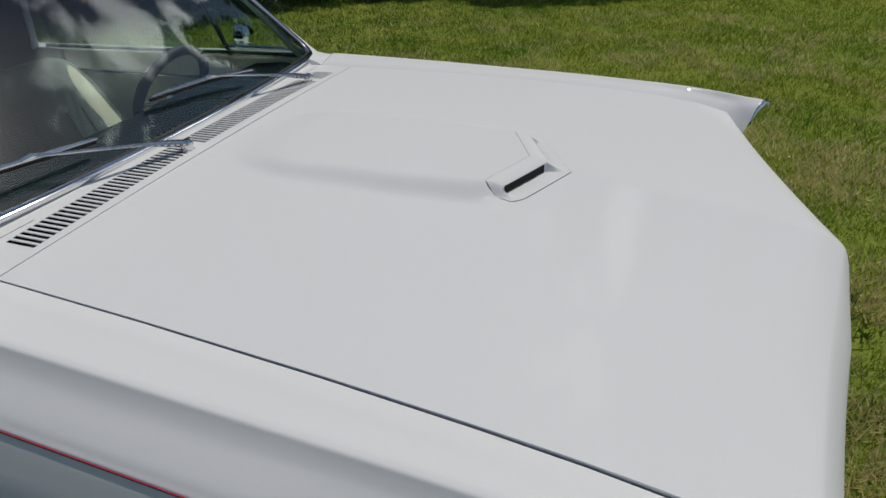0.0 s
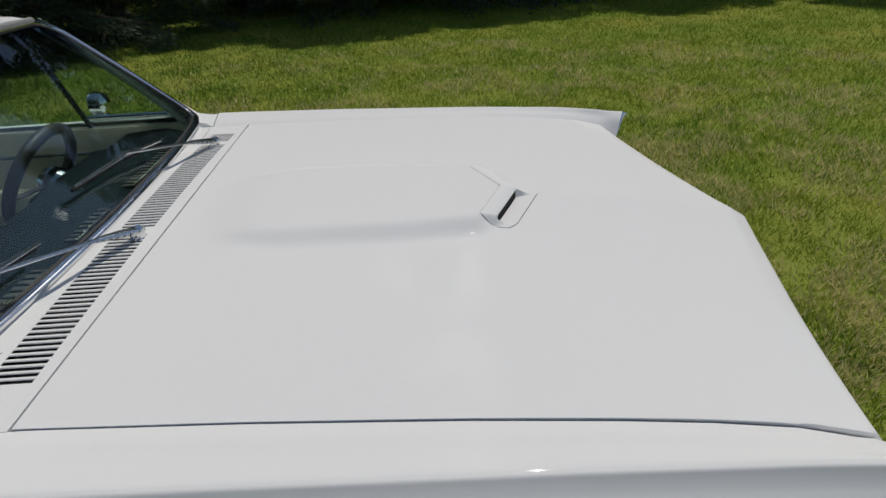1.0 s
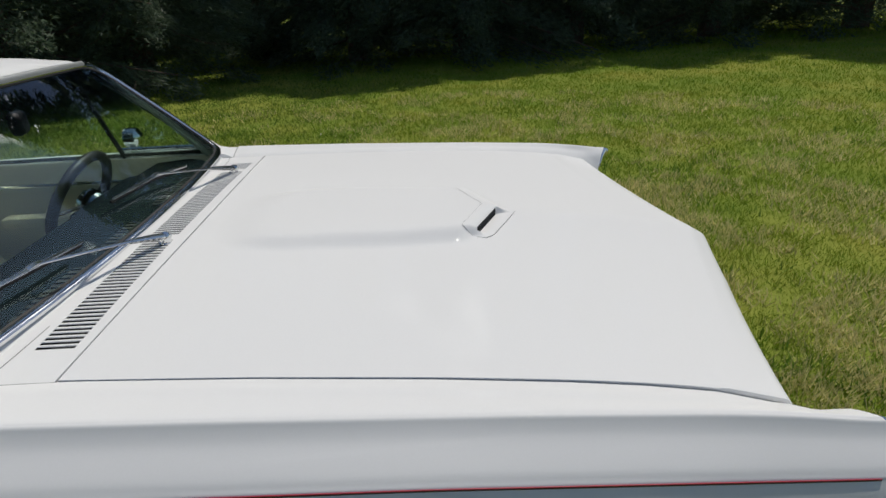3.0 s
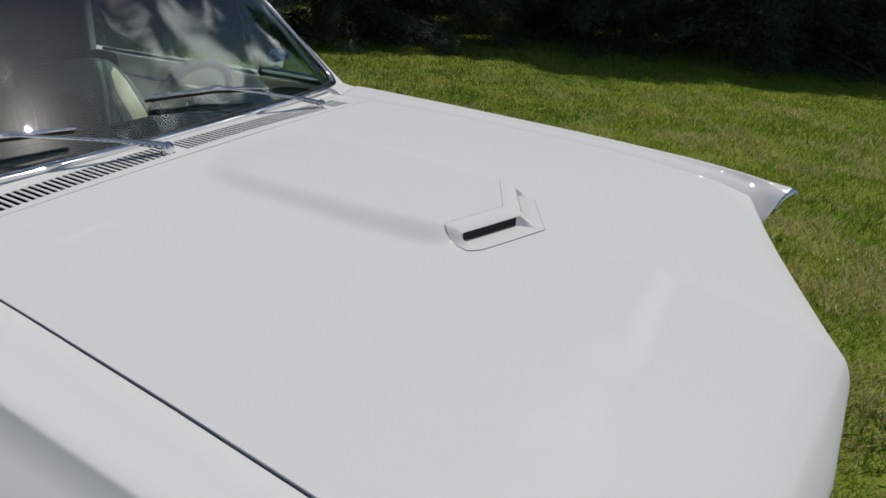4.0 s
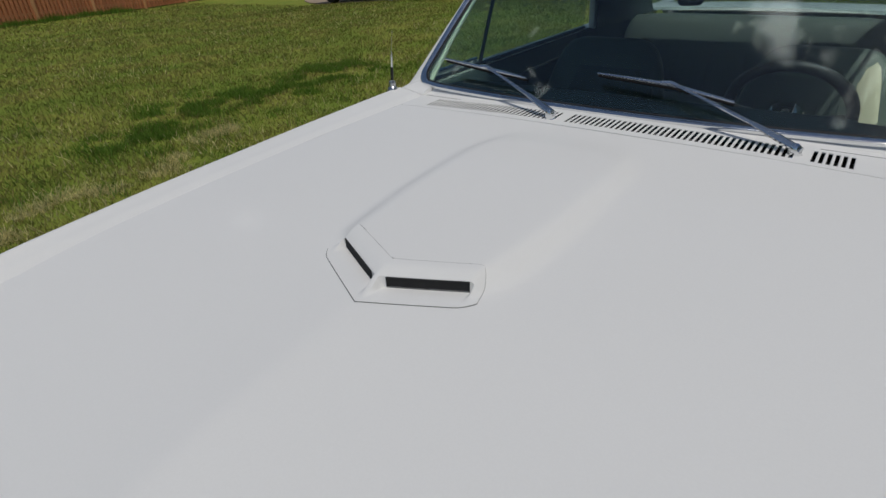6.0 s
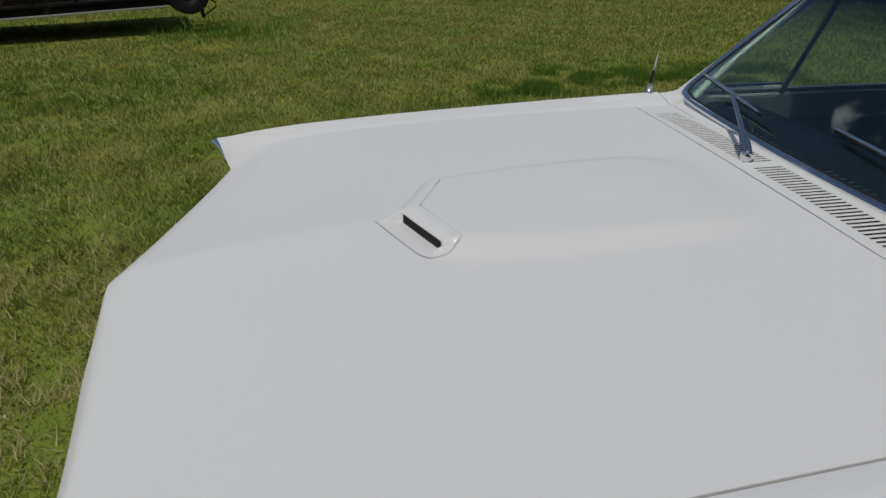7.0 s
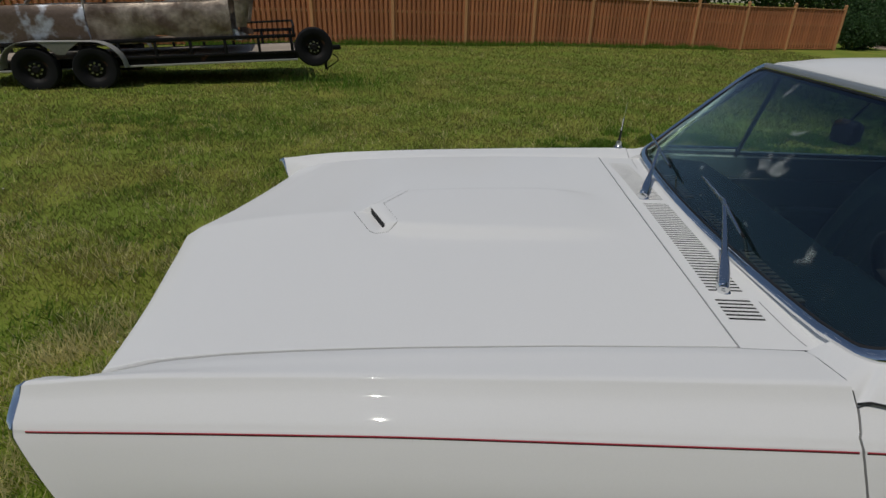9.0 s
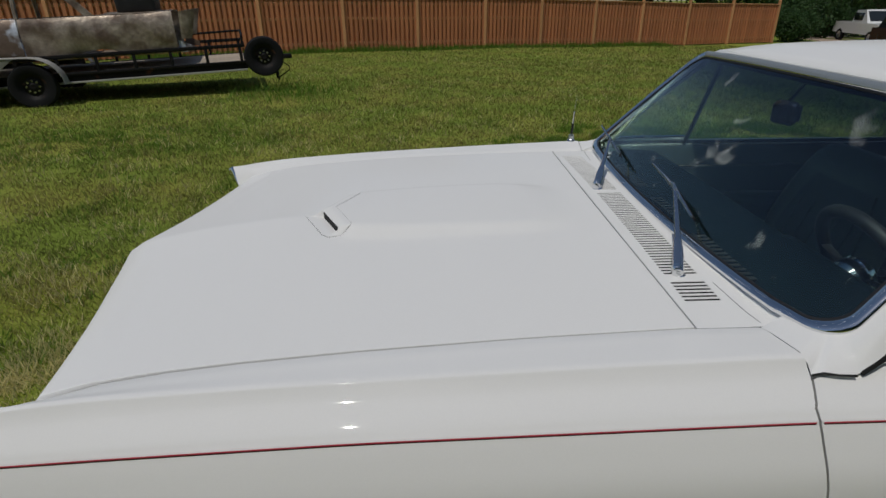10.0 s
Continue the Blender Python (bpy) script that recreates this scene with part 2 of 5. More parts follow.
# ---------------------------------------------------------------- the white car
# Its axis is y, nose towards +y; y = 0 lies at the foot of the windscreen.
HOOD_REAR = 0.112
CREST = [(-3.2, 0.955), (-2.0, 0.975), (-0.6, 0.985), (0.0, 0.986), (0.4, 0.973), (0.9, 0.951), (1.22, 0.931), (1.38, 0.912), (1.46, 0.896)]
STRIPE_X = [(-3.2, 0.85), (-2.0, 0.872), (0.0, 0.867), (0.75, 0.865), (1.15, 0.858), (1.45, 0.842)]
STRIPE_Z = [(-3.2, 0.899), (-1.0, 0.917), (0.0, 0.9130), (0.75, 0.894), (1.15, 0.869), (1.45, 0.837)]
HOOD_MID = [(0.0, 0.988), (0.27, 0.983), (0.5, 0.967), (0.613, 0.957), (0.83, 0.922), (0.969, 0.880), (1.0, 0.852)]
HOOD_RIM = [(0.0, 0.972), (0.26, 0.965), (0.523, 0.951), (0.706, 0.936), (0.817, 0.923), (0.92, 0.905), (1.0, 0.878)]
BULGE = [(0.2, 0.012), (0.45, 0.017), (0.70, 0.022), (0.90, 0.027)]      # its height along the hood


def hood_front(x):
    return 1.543 - 0.268 * (math.sqrt(x * x + 0.00004) - 0.0063) + 0.10 * max(0.0, abs(x) - 0.30) ** 2 - 0.006


def hood_z(x, y):
    """Height of the hood without its bulge."""
    v = (y - HOOD_REAR) / (hood_front(x) - HOOD_REAR)
    s = min(1.0, abs(x) / (0.665 + 0.038 * v))
    mid, rim = soft_at(v, HOOD_MID) if v < 0.9 else ramp_at(v, HOOD_MID), soft_at(v, HOOD_RIM) if v < 0.9 else ramp_at(v, HOOD_RIM)
    w = 0.80 * step(0.5, 0.75, v)
    peak = math.sqrt(s * s + 0.00012) - 0.011
    ridge = 0.0095 * step(0.50, 0.68, v) * math.exp(-math.sqrt(x * x + 0.0001) / 0.14)
    return rim + (mid - rim) * ((1 - w) * (1 - s ** 2.2) + w * (1 - peak)) + ridge


def hood_bulge(x, y):
    half = ramp_at(y, [(0.2, 0.175), (0.4, 0.195), (0.65, 0.19), (0.86, 0.165)])
    across = step(half + 0.028, half - 0.035, abs(x)) if abs(x) > half - 0.035 else 1.0
    nose = 0.950 - 0.49 * abs(x)
    # rounded at the back
    far = step(0.165, 0.33, y - 0.9 * max(0.0, abs(x) - 0.06) ** 2 * 4)
    return ramp_at(y, BULGE) * across * far * (1 - step(nose - 0.045, nose, y))


def under_scoop(x, y):
    """True well inside the scoop insert, where the hood is cut away."""
    s = abs(x) / 0.155
    front, rear = 0.993 - 0.083 * s, 0.900 - 0.072 * s
    return s < 0.92 - 0.10 * step(0.90, 0.85, y) and rear + 0.012 < y < front - 0.0135


def fender_gap(y):
    v = min(1.0, max(0.0, (y - HOOD_REAR) / 1.258))
    return 0.6696 + 0.038 * v, ramp_at(v, HOOD_RIM) - 0.001


def side_section(y, inner=True):
    """The car's side, from the hood's gap out over the crest and down to the sill, as (x, z)."""
    cr, sx, sz = soft_at(y, CREST), soft_at(y, STRIPE_X), soft_at(y, STRIPE_Z)
    drop, out = cr - sz, sx - 0.772
    # rounded crest, a shallow cove under it, then the shoulder
    top = [(0.772 + a * out, cr - b * drop) for a, b in ((0.0, 0.0), (0.10, 0.008), (0.145, 0.025), (0.175, 0.058), (0.22, 0.13), (0.30, 0.245), (0.39, 0.355),
                                                         (0.50, 0.462), (0.62, 0.57), (0.75, 0.69), (0.86, 0.80), (0.94, 0.905))]
    top += [(sx - 0.001, cr - 0.97 * drop),
           (sx + 0.0015, sz - 0.004), (sx + 0.016, sz - 0.03), (sx + 0.047, sz - 0.10), (sx + 0.060, 0.68), (sx + 0.060, 0.58), (sx + 0.034, 0.45), (sx - 0.02, 0.30), (sx - 0.06, 0.20)]
    if not inner:
        return [(0.735, cr - 0.012), (0.752, cr - 0.004)] + top
    g, zg = fender_gap(y)
    f = step(1.378, 1.458, y)
    p1, p2 = Vector((g, zg)).lerp(Vector((0.690, 0.815)), f), Vector((g + 0.05, zg + 0.62 * (cr - zg))).lerp(Vector((0.738, cr - 0.016)), f)
    return [p1 - Vector((0, 0.03)) * f - Vector((0, 0.001)), p1, p1.lerp(p2, 0.5) + Vector((0, 0.002)), p2] + top


def arch(y, z, axle, r=0.355):
    d = r * r - (y - axle) ** 2
    return max(z, 0.32 + math.sqrt(d)) if d > 0 else z


def fender_end(x, z):
    """The fender's front edge."""
    low = max(0.0, 0.85 - z)
    return 1.474 - 0.49 * max(0.0, 0.785 - x) - 0.15 * max(0.0, x - 0.785) - 1.05 * max(0.0, x - 0.848) - min(0.10, 0.12 * low + 1.2 * low * low)


def fender_start(x, z=1.0):
    """The fender's back edge, which the door's front edge follows."""
    top = -0.012 - 0.10 * (min(x, 0.806) - 0.666)
    if x < 0.806:
        return top
    if z > 0.931:
        return top + 0.012 * step(0.806, 0.867, x)
    return -0.014 - 0.10 * (0.931 - z)


car = thing("car", (0, 0, 0), "white two-door vintage coupe with a scooped hood, parked on grass", "car")

# hood
NU, NV = 120, 110
rows = []
for j in range(NV + 1):
    v = j / NV
    row = []
    for i in range(NU + 1):
        x = (2 * i / NU - 1) * (0.6640 + 0.038 * v)
        y = HOOD_REAR + 0.016 * (1 - v) * (1 - (x / 0.665) ** 2) + v * (hood_front(x) - HOOD_REAR)
        row.append((x, y, hood_z(x, y) + hood_bulge(x, y) - (0.04 if under_scoop(x, y) else 0.0)))
    rows.append(row)
for dy, dz in ((0.008, -0.0075), (0.018, -0.020), (0.030, -0.038), (0.042, -0.060), (0.048, -0.078), (0.047, -0.092), (0.036, -0.105), (0.0, -0.110)):      # nose, rolled over and under
    rows.append([(x, y + dy * (0.42 + 0.58 * min(1.0, abs(x) / 0.22)), z + dz * (0.55 + 0.45 * min(1.0, abs(x) / 0.22))) for x, y, z in rows[NV]])
rows.insert(0, [(x, y - 0.001, z - 0.012) for x, y, z in rows[0]])
lip = ((0.0008, -0.014), (0.0008, -0.0018), (0.0004, -0.0005))      # rounded side edges, turned down
rows = [[(r[0][0] - dx, r[0][1], r[0][2] + dz) for dx, dz in lip] + r + [(r[-1][0] + dx, r[-1][1], r[-1][2] + dz) for dx, dz in reversed(lip)] for r in rows]
part("hood", sheet(rows), PAINT, car, "white hood with a low central bulge", smooth=40)


# scoop plate at the head of the bulge
def scoop_plate():
    """The V-shaped inlet plate: two pockets, each with a slot at its back."""
    ss = [0.0, 0.03, 0.05, 0.065, 0.08, 0.095, 0.11, 0.22, 0.35, 0.5, 0.65, 0.78, 0.855, 0.87, 0.885, 0.91, 0.95, 0.98, 1.0]
    ts = [0.0, 0.03, 0.06, 0.09, 0.11, 0.18, 0.28, 0.38, 0.48, 0.535, 0.55, 0.58, 0.64, 0.72, 0.82, 0.9, 0.96, 1.0]
    rows, slots = [], []

    def spot(s, t, sg):
        front = Vector((0.162 * s, 0.993 - 0.083 * s))
        rear = Vector((0.154 * s, 0.900 - 0.072 * s))
        if s > 0.85:      # rounded outer end
            k = (s - 0.85) / 0.15
            rear.y += 0.034 * k * k
            front.y -= 0.013 * k * k
        p = front.lerp(rear, t)
        return p.x * sg, p.y

    def raise_at(s, t, rim=0.0, y=0.9):
        lift = ramp_at(y, BULGE) * step(0.06, 0.86, t) + 0.0006
        edge = 1 - step(0.86, 1.0, s)
        lift = rim + 0.0014 + (max(lift, 0.0014) - rim - 0.0014) * edge
        inside = step(0.018 + 0.03 * t, 0.06 + 0.025 * t, s) * (1 - step(0.875, 0.905, s))
        deep = inside * step(0.03, 0.12, t) * (1.0 if t < 0.545 else 0.0)
        return lift * (1 - deep) + (0.0012 - 0.0030 * step(0.25, 0.55, t)) * deep

    cols = [(-1, s) for s in reversed(ss)] + [(1, s) for s in ss[1:]]
    for t in ts:
        row = []
        for sg, s in cols:
            x, y = spot(s, t, sg)
            row.append((x, y, hood_z(x, y) + raise_at(s, t, hood_bulge(x, y), y)))
        rows.append(row)
    return rows, spot, raise_at, cols, ts


rows, spot, raise_at, cols, ts = scoop_plate()
skirt = lambda r, d: [(x, y, z - d) for x, y, z in r]
rows = [skirt(rows[0], 0.006)] + rows + [skirt(rows[-1], 0.008)]
rows = [skirt([r[0]], 0.006) + r + skirt([r[-1]], 0.006) for r in rows]
scoop = part("hood_scoop", sheet(rows), PAINT, car, "white V-shaped scoop insert with two slots", smooth=38)
for sg in (-1, 1):
    n = 10
    for k in range(6):      # dark fins across the inlet
        bm = bmesh.new()
        t = 0.528 - 0.004 * (k % 2)
        line = [spot(0.095 + 0.77 * i / n, t, sg) for i in range(n + 1)]
        line = [(x, y, hood_z(x, y) - 0.0026 + k * 0.0034) for x, y in line]
        low = [bm.verts.new(p) for p in line]
        high = [bm.verts.new((p[0], p[1] - 0.001, p[2] + 0.0030)) for p in line]
        deep = [bm.verts.new((p[0], p[1] - 0.004, p[2] + 0.0034)) for p in line]
        for a, b in ((low, high), (high, deep)):
            for i in range(n):
                bm.faces.new((a[i], a[i + 1], b[i + 1], b[i]))
        part("inlet_fin", bm, GAP, scoop, "dark rib of the inlet slot")
front_edge = [spot(s, 0.0, sg) for sg, s in cols]
rear_edge = [spot(1.0, t, -1) for t in ts] + [spot(s, 1.0, sg) for sg, s in cols[1:-1]] + [spot(1.0, t, 1) for t in reversed(ts)]
for line, grow, mat in ((front_edge, 1.004, GAP), (rear_edge, 1.0, SEAM)):      # open joint in front, closed joint behind
    pts = [(x * grow, 0.90 + (y - 0.90) * grow, 0) for x, y in line]
    bm = tube([(x, y, hood_z(x, y) + hood_bulge(x, y) + 0.0003) for x, y, _ in pts], 0.0007, 6, flat=0.35)
    part("gasket", bm, mat, scoop, "thin dark seam round the scoop")

# front fenders, doors and rear quarters
for sg in (-1, 1):
    ys = [i / 60 for i in range(61)]
    rows = []
    for u in ys:
        sec = side_section(-0.045 + u * 1.513)
        line = catmull([(x, z, 0) for x, z in sec], 3)
        row = []
        for p in line:
            a, b = fender_start(p.x, p.y), fender_end(p.x, p.y)
            y = a + u * (b - a)
            row.append((p.x * sg, y, arch(y, p.y, 0.70) if p.x > 0.8 else p.y))
        rows.append(row)
    fender = part("front_fender", sheet(rows), PAINT, car, "white front fender with a raised crest", smooth=50)
    # headlamp surround
    rim = rows[-1][6:]
    rim = [p for p in rim if p[2] > 0.60]
    ctr = Vector((0.715 * sg, 1.44, 0.765))
    rings = [rim]
    for fwd, inset in ((0.006, 0.0), (0.016, 0.03), (0.018, 0.10), (0.0, 0.16), (-0.05, 0.26)):
        ring = []
        for k, p in enumerate(rim):
            q = Vector(p).lerp(Vector((ctr.x, p[1], ctr.z)), inset)
            ring.append((q.x, q.y + fwd * (0.2 + 0.95 * math.sin(math.pi * min(1.0, max(0.0, k / (len(rim) - 1))))), q.z))
        rings.append(ring)
    part("headlamp_bezel", sheet(rings), CHROME, car, "chrome headlamp surround", smooth=50)
    part("headlamp", lathe([(0.0, 0.045), (0.04, 0.041), (0.068, 0.026), (0.078, 0.0), (0.088, 0.004), (0.091, -0.02), (0.08, -0.07), (0, -0.08)], 32,
                           Matrix.Translation((ctr.x + 0.03 * sg, ctr.y - 0.045, ctr.z - 0.075)) @ Matrix.Rotation(radians(-90), 4, "X")), CHROME, car, "round chrome headlamp")
    for nm, y0, y1, axle in (("door", -0.051, -1.17, None), ("rear_quarter", -1.176, -3.05, -2.08)):
        rows = []
        for k in range(31):
            y = y0 + (y1 - y0) * k / 30
            line = catmull([(x, z, 0) for x, z in side_section(y, False)], 3)
            row = []
            for p in line:
                yy = y
                if nm == "door":      # its front edge lies along the fender, its top begins behind the pillar's foot
                    first = -0.114 + (fender_start(p.x, p.y) - 0.0045 + 0.114) * step(0.798, 0.812, p.x)
                    yy = first + (y1 - first) * k / 30
                row.append((p.x * sg, yy, arch(yy, p.y, axle) if axle and p.x > 0.8 else p.y))
            rows.append(row)
        skin = part(nm, sheet(rows, thick=0.012), PAINT, car, "white car door" if nm == "door" else "", smooth=50)
        if nm == "door":
            door = skin
    # painted pinstripe: red over a thin dark line
    for nm, mat, off, wid, lab in (("pinstripe", RED, 0.0006, 0.0022, "thin red pinstripe"), ("pinstripe_edge", DARKRED, -0.0017, 0.0022, "thin dark line under the pinstripe")):
        for y0, y1, owner in ((-0.011, 1.438, fender), (-1.165, -0.024, door)):
            top, low = [], []
            for k in range(41):
                y = y0 + (y1 - y0) * k / 40
                x = soft_at(y, STRIPE_X) + 0.0014
                z = soft_at(y, STRIPE_Z) + off
                top.append((x * sg, y, z + wid / 2))
                low.append((x * sg, y, z - wid / 2))
            part(nm, sheet([top, low], thick=0.0012), mat, owner, lab)
    # door handle
    bm = tube([(0.885 * sg, -1.02, 0.845), (0.91 * sg, -1.0, 0.85), (0.91 * sg, -0.9, 0.85), (0.885 * sg, -0.88, 0.845)], 0.009, 8)
    part("door_handle", bm, CHROME, door, "chrome door handle")

# near-black blocks added behind the door gaps, so these read as shaded
for sg in (-1, 1):
    part("gap_backing", box(0.075, 0.09, 0.66, (0.805 * sg, -0.03, 0.60)), GAP, car)
# near-black slab added under the hood, its colour giving the seams their shade
rows = []
for j in range(16):
    y = -0.03 + 1.36 * j / 15
    rows.append([(x, y, hood_z(x, max(y, HOOD_REAR)) - 0.035) for x in [(-0.72 + 1.44 * i / 24) for i in range(25)]])
part("seam_backing", sheet(rows, thick=0.3), GAP, car)
for sg in (-1, 1):
    rows = []
    for k in range(25):
        y = HOOD_REAR + 1.22 * k / 24
        g, zg = fender_gap(y)
        rows.append([(sg * (g - 0.008), y, zg - 0.012), (sg * (g + 0.004), y, zg - 0.012)])
    part("hood_seal", sheet(rows, thick=0.003), SEALSTRIP, car, "dusty grey rubber strip in the hood gap")


# cowl with its row of vent slots
def glass_foot(x):
    return -0.016 - 0.088 * x * x - 1.6 * max(0.0, abs(x) - 0.60) ** 2


def cowl_z(x, y):
    return 0.9706 + 0.0168 * (1 - (x / 0.669) ** 2) + 0.04 * max(0.0, 0.02 - y) * 0.6


bm = bmesh.new()
PITCH, OPEN, FLARE = 0.0142, 0.0098, 0.0012      # pitch, width at the top, rolled-in edge
slots = []
x = -0.566
while x < 0.572:
    if not (-0.492 < x < -0.462 or 0.096 < x < 0.122):
        slots.append(x)
    x += PITCH
cuts = [-0.6674, -0.645, -0.62] + [c for s in slots for c in (s - OPEN / 2, s + OPEN / 2)] + [0.62, 0.645, 0.6674]
SY0, SY1 = 0.014, 0.090


def cowl_line(x):
    foot = glass_foot(x)
    rise = (foot - 0.013, max(0.9875 + 0.006 * (x / 0.7) ** 2, cowl_z(x, foot)))      # turned up under the screen trim
    return [rise] + [(y, cowl_z(x, y)) for y in (foot + 0.010, SY0, SY1, HOOD_REAR - 0.005 + 0.016 * (1 - (x / 0.665) ** 2))]


cols3 = [[bm.verts.new((c, y, z)) for y, z in cowl_line(c)] for c in cuts]
for a, b, xa, xb in zip(cols3, cols3[1:], cuts, cuts[1:]):
    hole = abs((xb - xa) - OPEN) < 1e-6
    for k in range(4):
        if hole and k == 2:
            continue
        bm.faces.new((a[k], a[k + 1], b[k + 1], b[k]))
    if hole:      # walls of the slot
        down = [bm.verts.new(v.co + Vector((d, 0, -0.0017))) for v, d in ((a[2], FLARE), (a[3], FLARE), (b[3], -FLARE), (b[2], -FLARE))]
        ring = [a[2], a[3], b[3], b[2]]
        for k in range(4):
            bm.faces.new((ring[k], ring[(k + 1) % 4], down[(k + 1) % 4], down[k]))
fr = [c[4] for c in cols3]
dn = [bm.verts.new(v.co - Vector((0, 0, 0.012))) for v in fr]
for k in range(len(fr) - 1):
    bm.faces.new((fr[k], fr[k + 1], dn[k + 1], dn[k]))
cowl = part("cowl_panel", bm, PAINT, car, "white cowl panel with a long row of vent slots", smooth=30)
# near-black tray added below, so the vent slots read as shaded
part("cowl_tray", box(1.32, 0.12, 0.02, (0, 0.05, 0.885)), GAP, cowl)

# windscreen: foot, head and the curved sheet between
HEAD_Z, HEAD_Y = 1.352, -0.364


def screen_point(s, t, off=0.0):
    """s across from -1 to 1, t up the sheet; off: out of the sheet."""
    half = 0.735 - 0.070 * t - 0.025 * t * t
    x = s * half
    y = glass_foot(x) + (HEAD_Y - 0.01) * t
    z = 0.990 + (HEAD_Z - 0.990) * t - 0.012 * s * s * t + 0.006 * s * s * (1 - t)
    n = Vector((0.28 * x * 0.7, 0.69, 0.72)).normalized()
    return Vector((x, y, z)) + n * off


def screen_outline(grow=0.0, off=0.0, r=0.10, k0=1.0):
    """The screen's rounded outline, as points; k0: drawn in towards its middle."""
    pts = []
    w, h = 1.0 + grow / 0.70, 1.0
    lo, hi = 0.036 - grow / 0.52, 1.0 + grow / 0.52
    rs, rt = r / 0.70, r / 0.52
    for cs, ct, a0 in ((w - rs * 0.5, lo + rt * 0.5, -90), (w - rs * 0.8, hi - rt * 0.8, 0), (-w + rs * 0.8, hi - rt * 0.8, 90), (-w + rs * 0.5, lo + rt * 0.5, 180)):
        k = 0.5 if ct < 0.5 else 0.8
        for i in range(9):
            a = radians(a0 + 90 * i / 8)
            pts.append((cs + rs * k * math.cos(a), ct + rt * k * math.sin(a)))
    dense = []
    for i, ((a, b), (c, d)) in enumerate(zip(pts, pts[1:] + pts[:1])):
        m = 20 if i % 9 == 8 else 1
        dense += [(a + (c - a) * k / m, b + (d - b) * k / m) for k in range(m)]
    return [screen_point(s * k0, 0.5 + (t - 0.5) * k0, off) for s, t in dense]


rings = [screen_outline(g, o) for g, o in ((0.0265, -0.016), (0.0262, -0.003), (0.0248, 0.0045), (0.0220, 0.0078), (0.0180, 0.0080), (0.0130, 0.0064), (0.0080, 0.0036), (0.0045, 0.0005), (0.0040, -0.003))]
part("windscreen_trim", sheet(rings, closed=True), CHROME, car, "bright chrome windscreen surround", smooth=45)
rows = [[screen_point(s / 12 * 0.93, 1.0 + g / 0.52, o) for s in range(-12, 13)] for g, o in ((0.0262, -0.002), (0.0250, 0.0062), (0.0220, 0.0096), (0.0170, 0.0096), (0.0110, 0.0070), (0.0062, 0.0034))]
part("header_strip", sheet(rows), BRIGHTTRIM, car, "satin metal strip along the head of the windscreen", smooth=45)
rings = [screen_outline(0.0046, 0.0008), screen_outline(0.003, 0.0006), screen_outline(-0.001, -0.0015), screen_outline(-0.002, -0.012)]
part("windscreen_seal", sheet(rings, closed=True), BLACK, car, "black rubber windscreen seal", smooth=45)
rings = [screen_outline(0.0, -0.003, k0=k / 12) for k in range(1, 13)]
bm = sheet(rings, closed=True)
bm.verts.ensure_lookup_table()
bm.faces.new(bm.verts[:len(rings[0])])
bmesh.ops.recalc_face_normals(bm, faces=bm.faces)
bmesh.ops.solidify(bm, geom=bm.faces[:], thickness=0.005)
glass = part("windscreen", bm, WSGLASS, car, "curved tinted windscreen", smooth=60)
glass.visible_shadow = False      # lets the daylight in

# front pillars, each flowing down into the panel between cowl, fender and door
INNER = [(0.900, 0.000), (0.93, 0.000), (0.96, 0.000), (0.98, 0.003), (0.992, 0.008), (1.0, 0.015), (1.008, 0.025), (1.014, 0.036), (1.019, 0.052), (1.023, 0.10), (1.025, 0.25), (1.027, 0.6), (1.026, 1.04)]
edge_line = [(p.x, p.y) for p in catmull([(x, z, 0) for x, z in side_section(-0.045)], 3)]
OUTER = [(x, fender_start(x) - 0.0024, ramp_at(x, edge_line[2:34]) - 0.0004) for x in (0.6698, 0.70, 0.735, 0.77, 0.793, 0.8055)]
OUTER += [(0.8085, -0.045, 0.969), (0.812, -0.072, 0.966), (0.814, -0.100, 0.966), (0.802, -0.150, 1.000), (0.776, -0.220, 1.070), (0.728, -0.355, 1.205), (0.692, -0.475, 1.318)]
FLAT = 8      # straight from point to point as far as this one, then a smooth curve


def run_through(pts):
    pts = [Vector(p) for p in pts]
    return [a.lerp(b, k / 4) for a, b in zip(pts[:FLAT], pts[1:FLAT + 1]) for k in range(4)] + catmull(pts[FLAT:], 5)


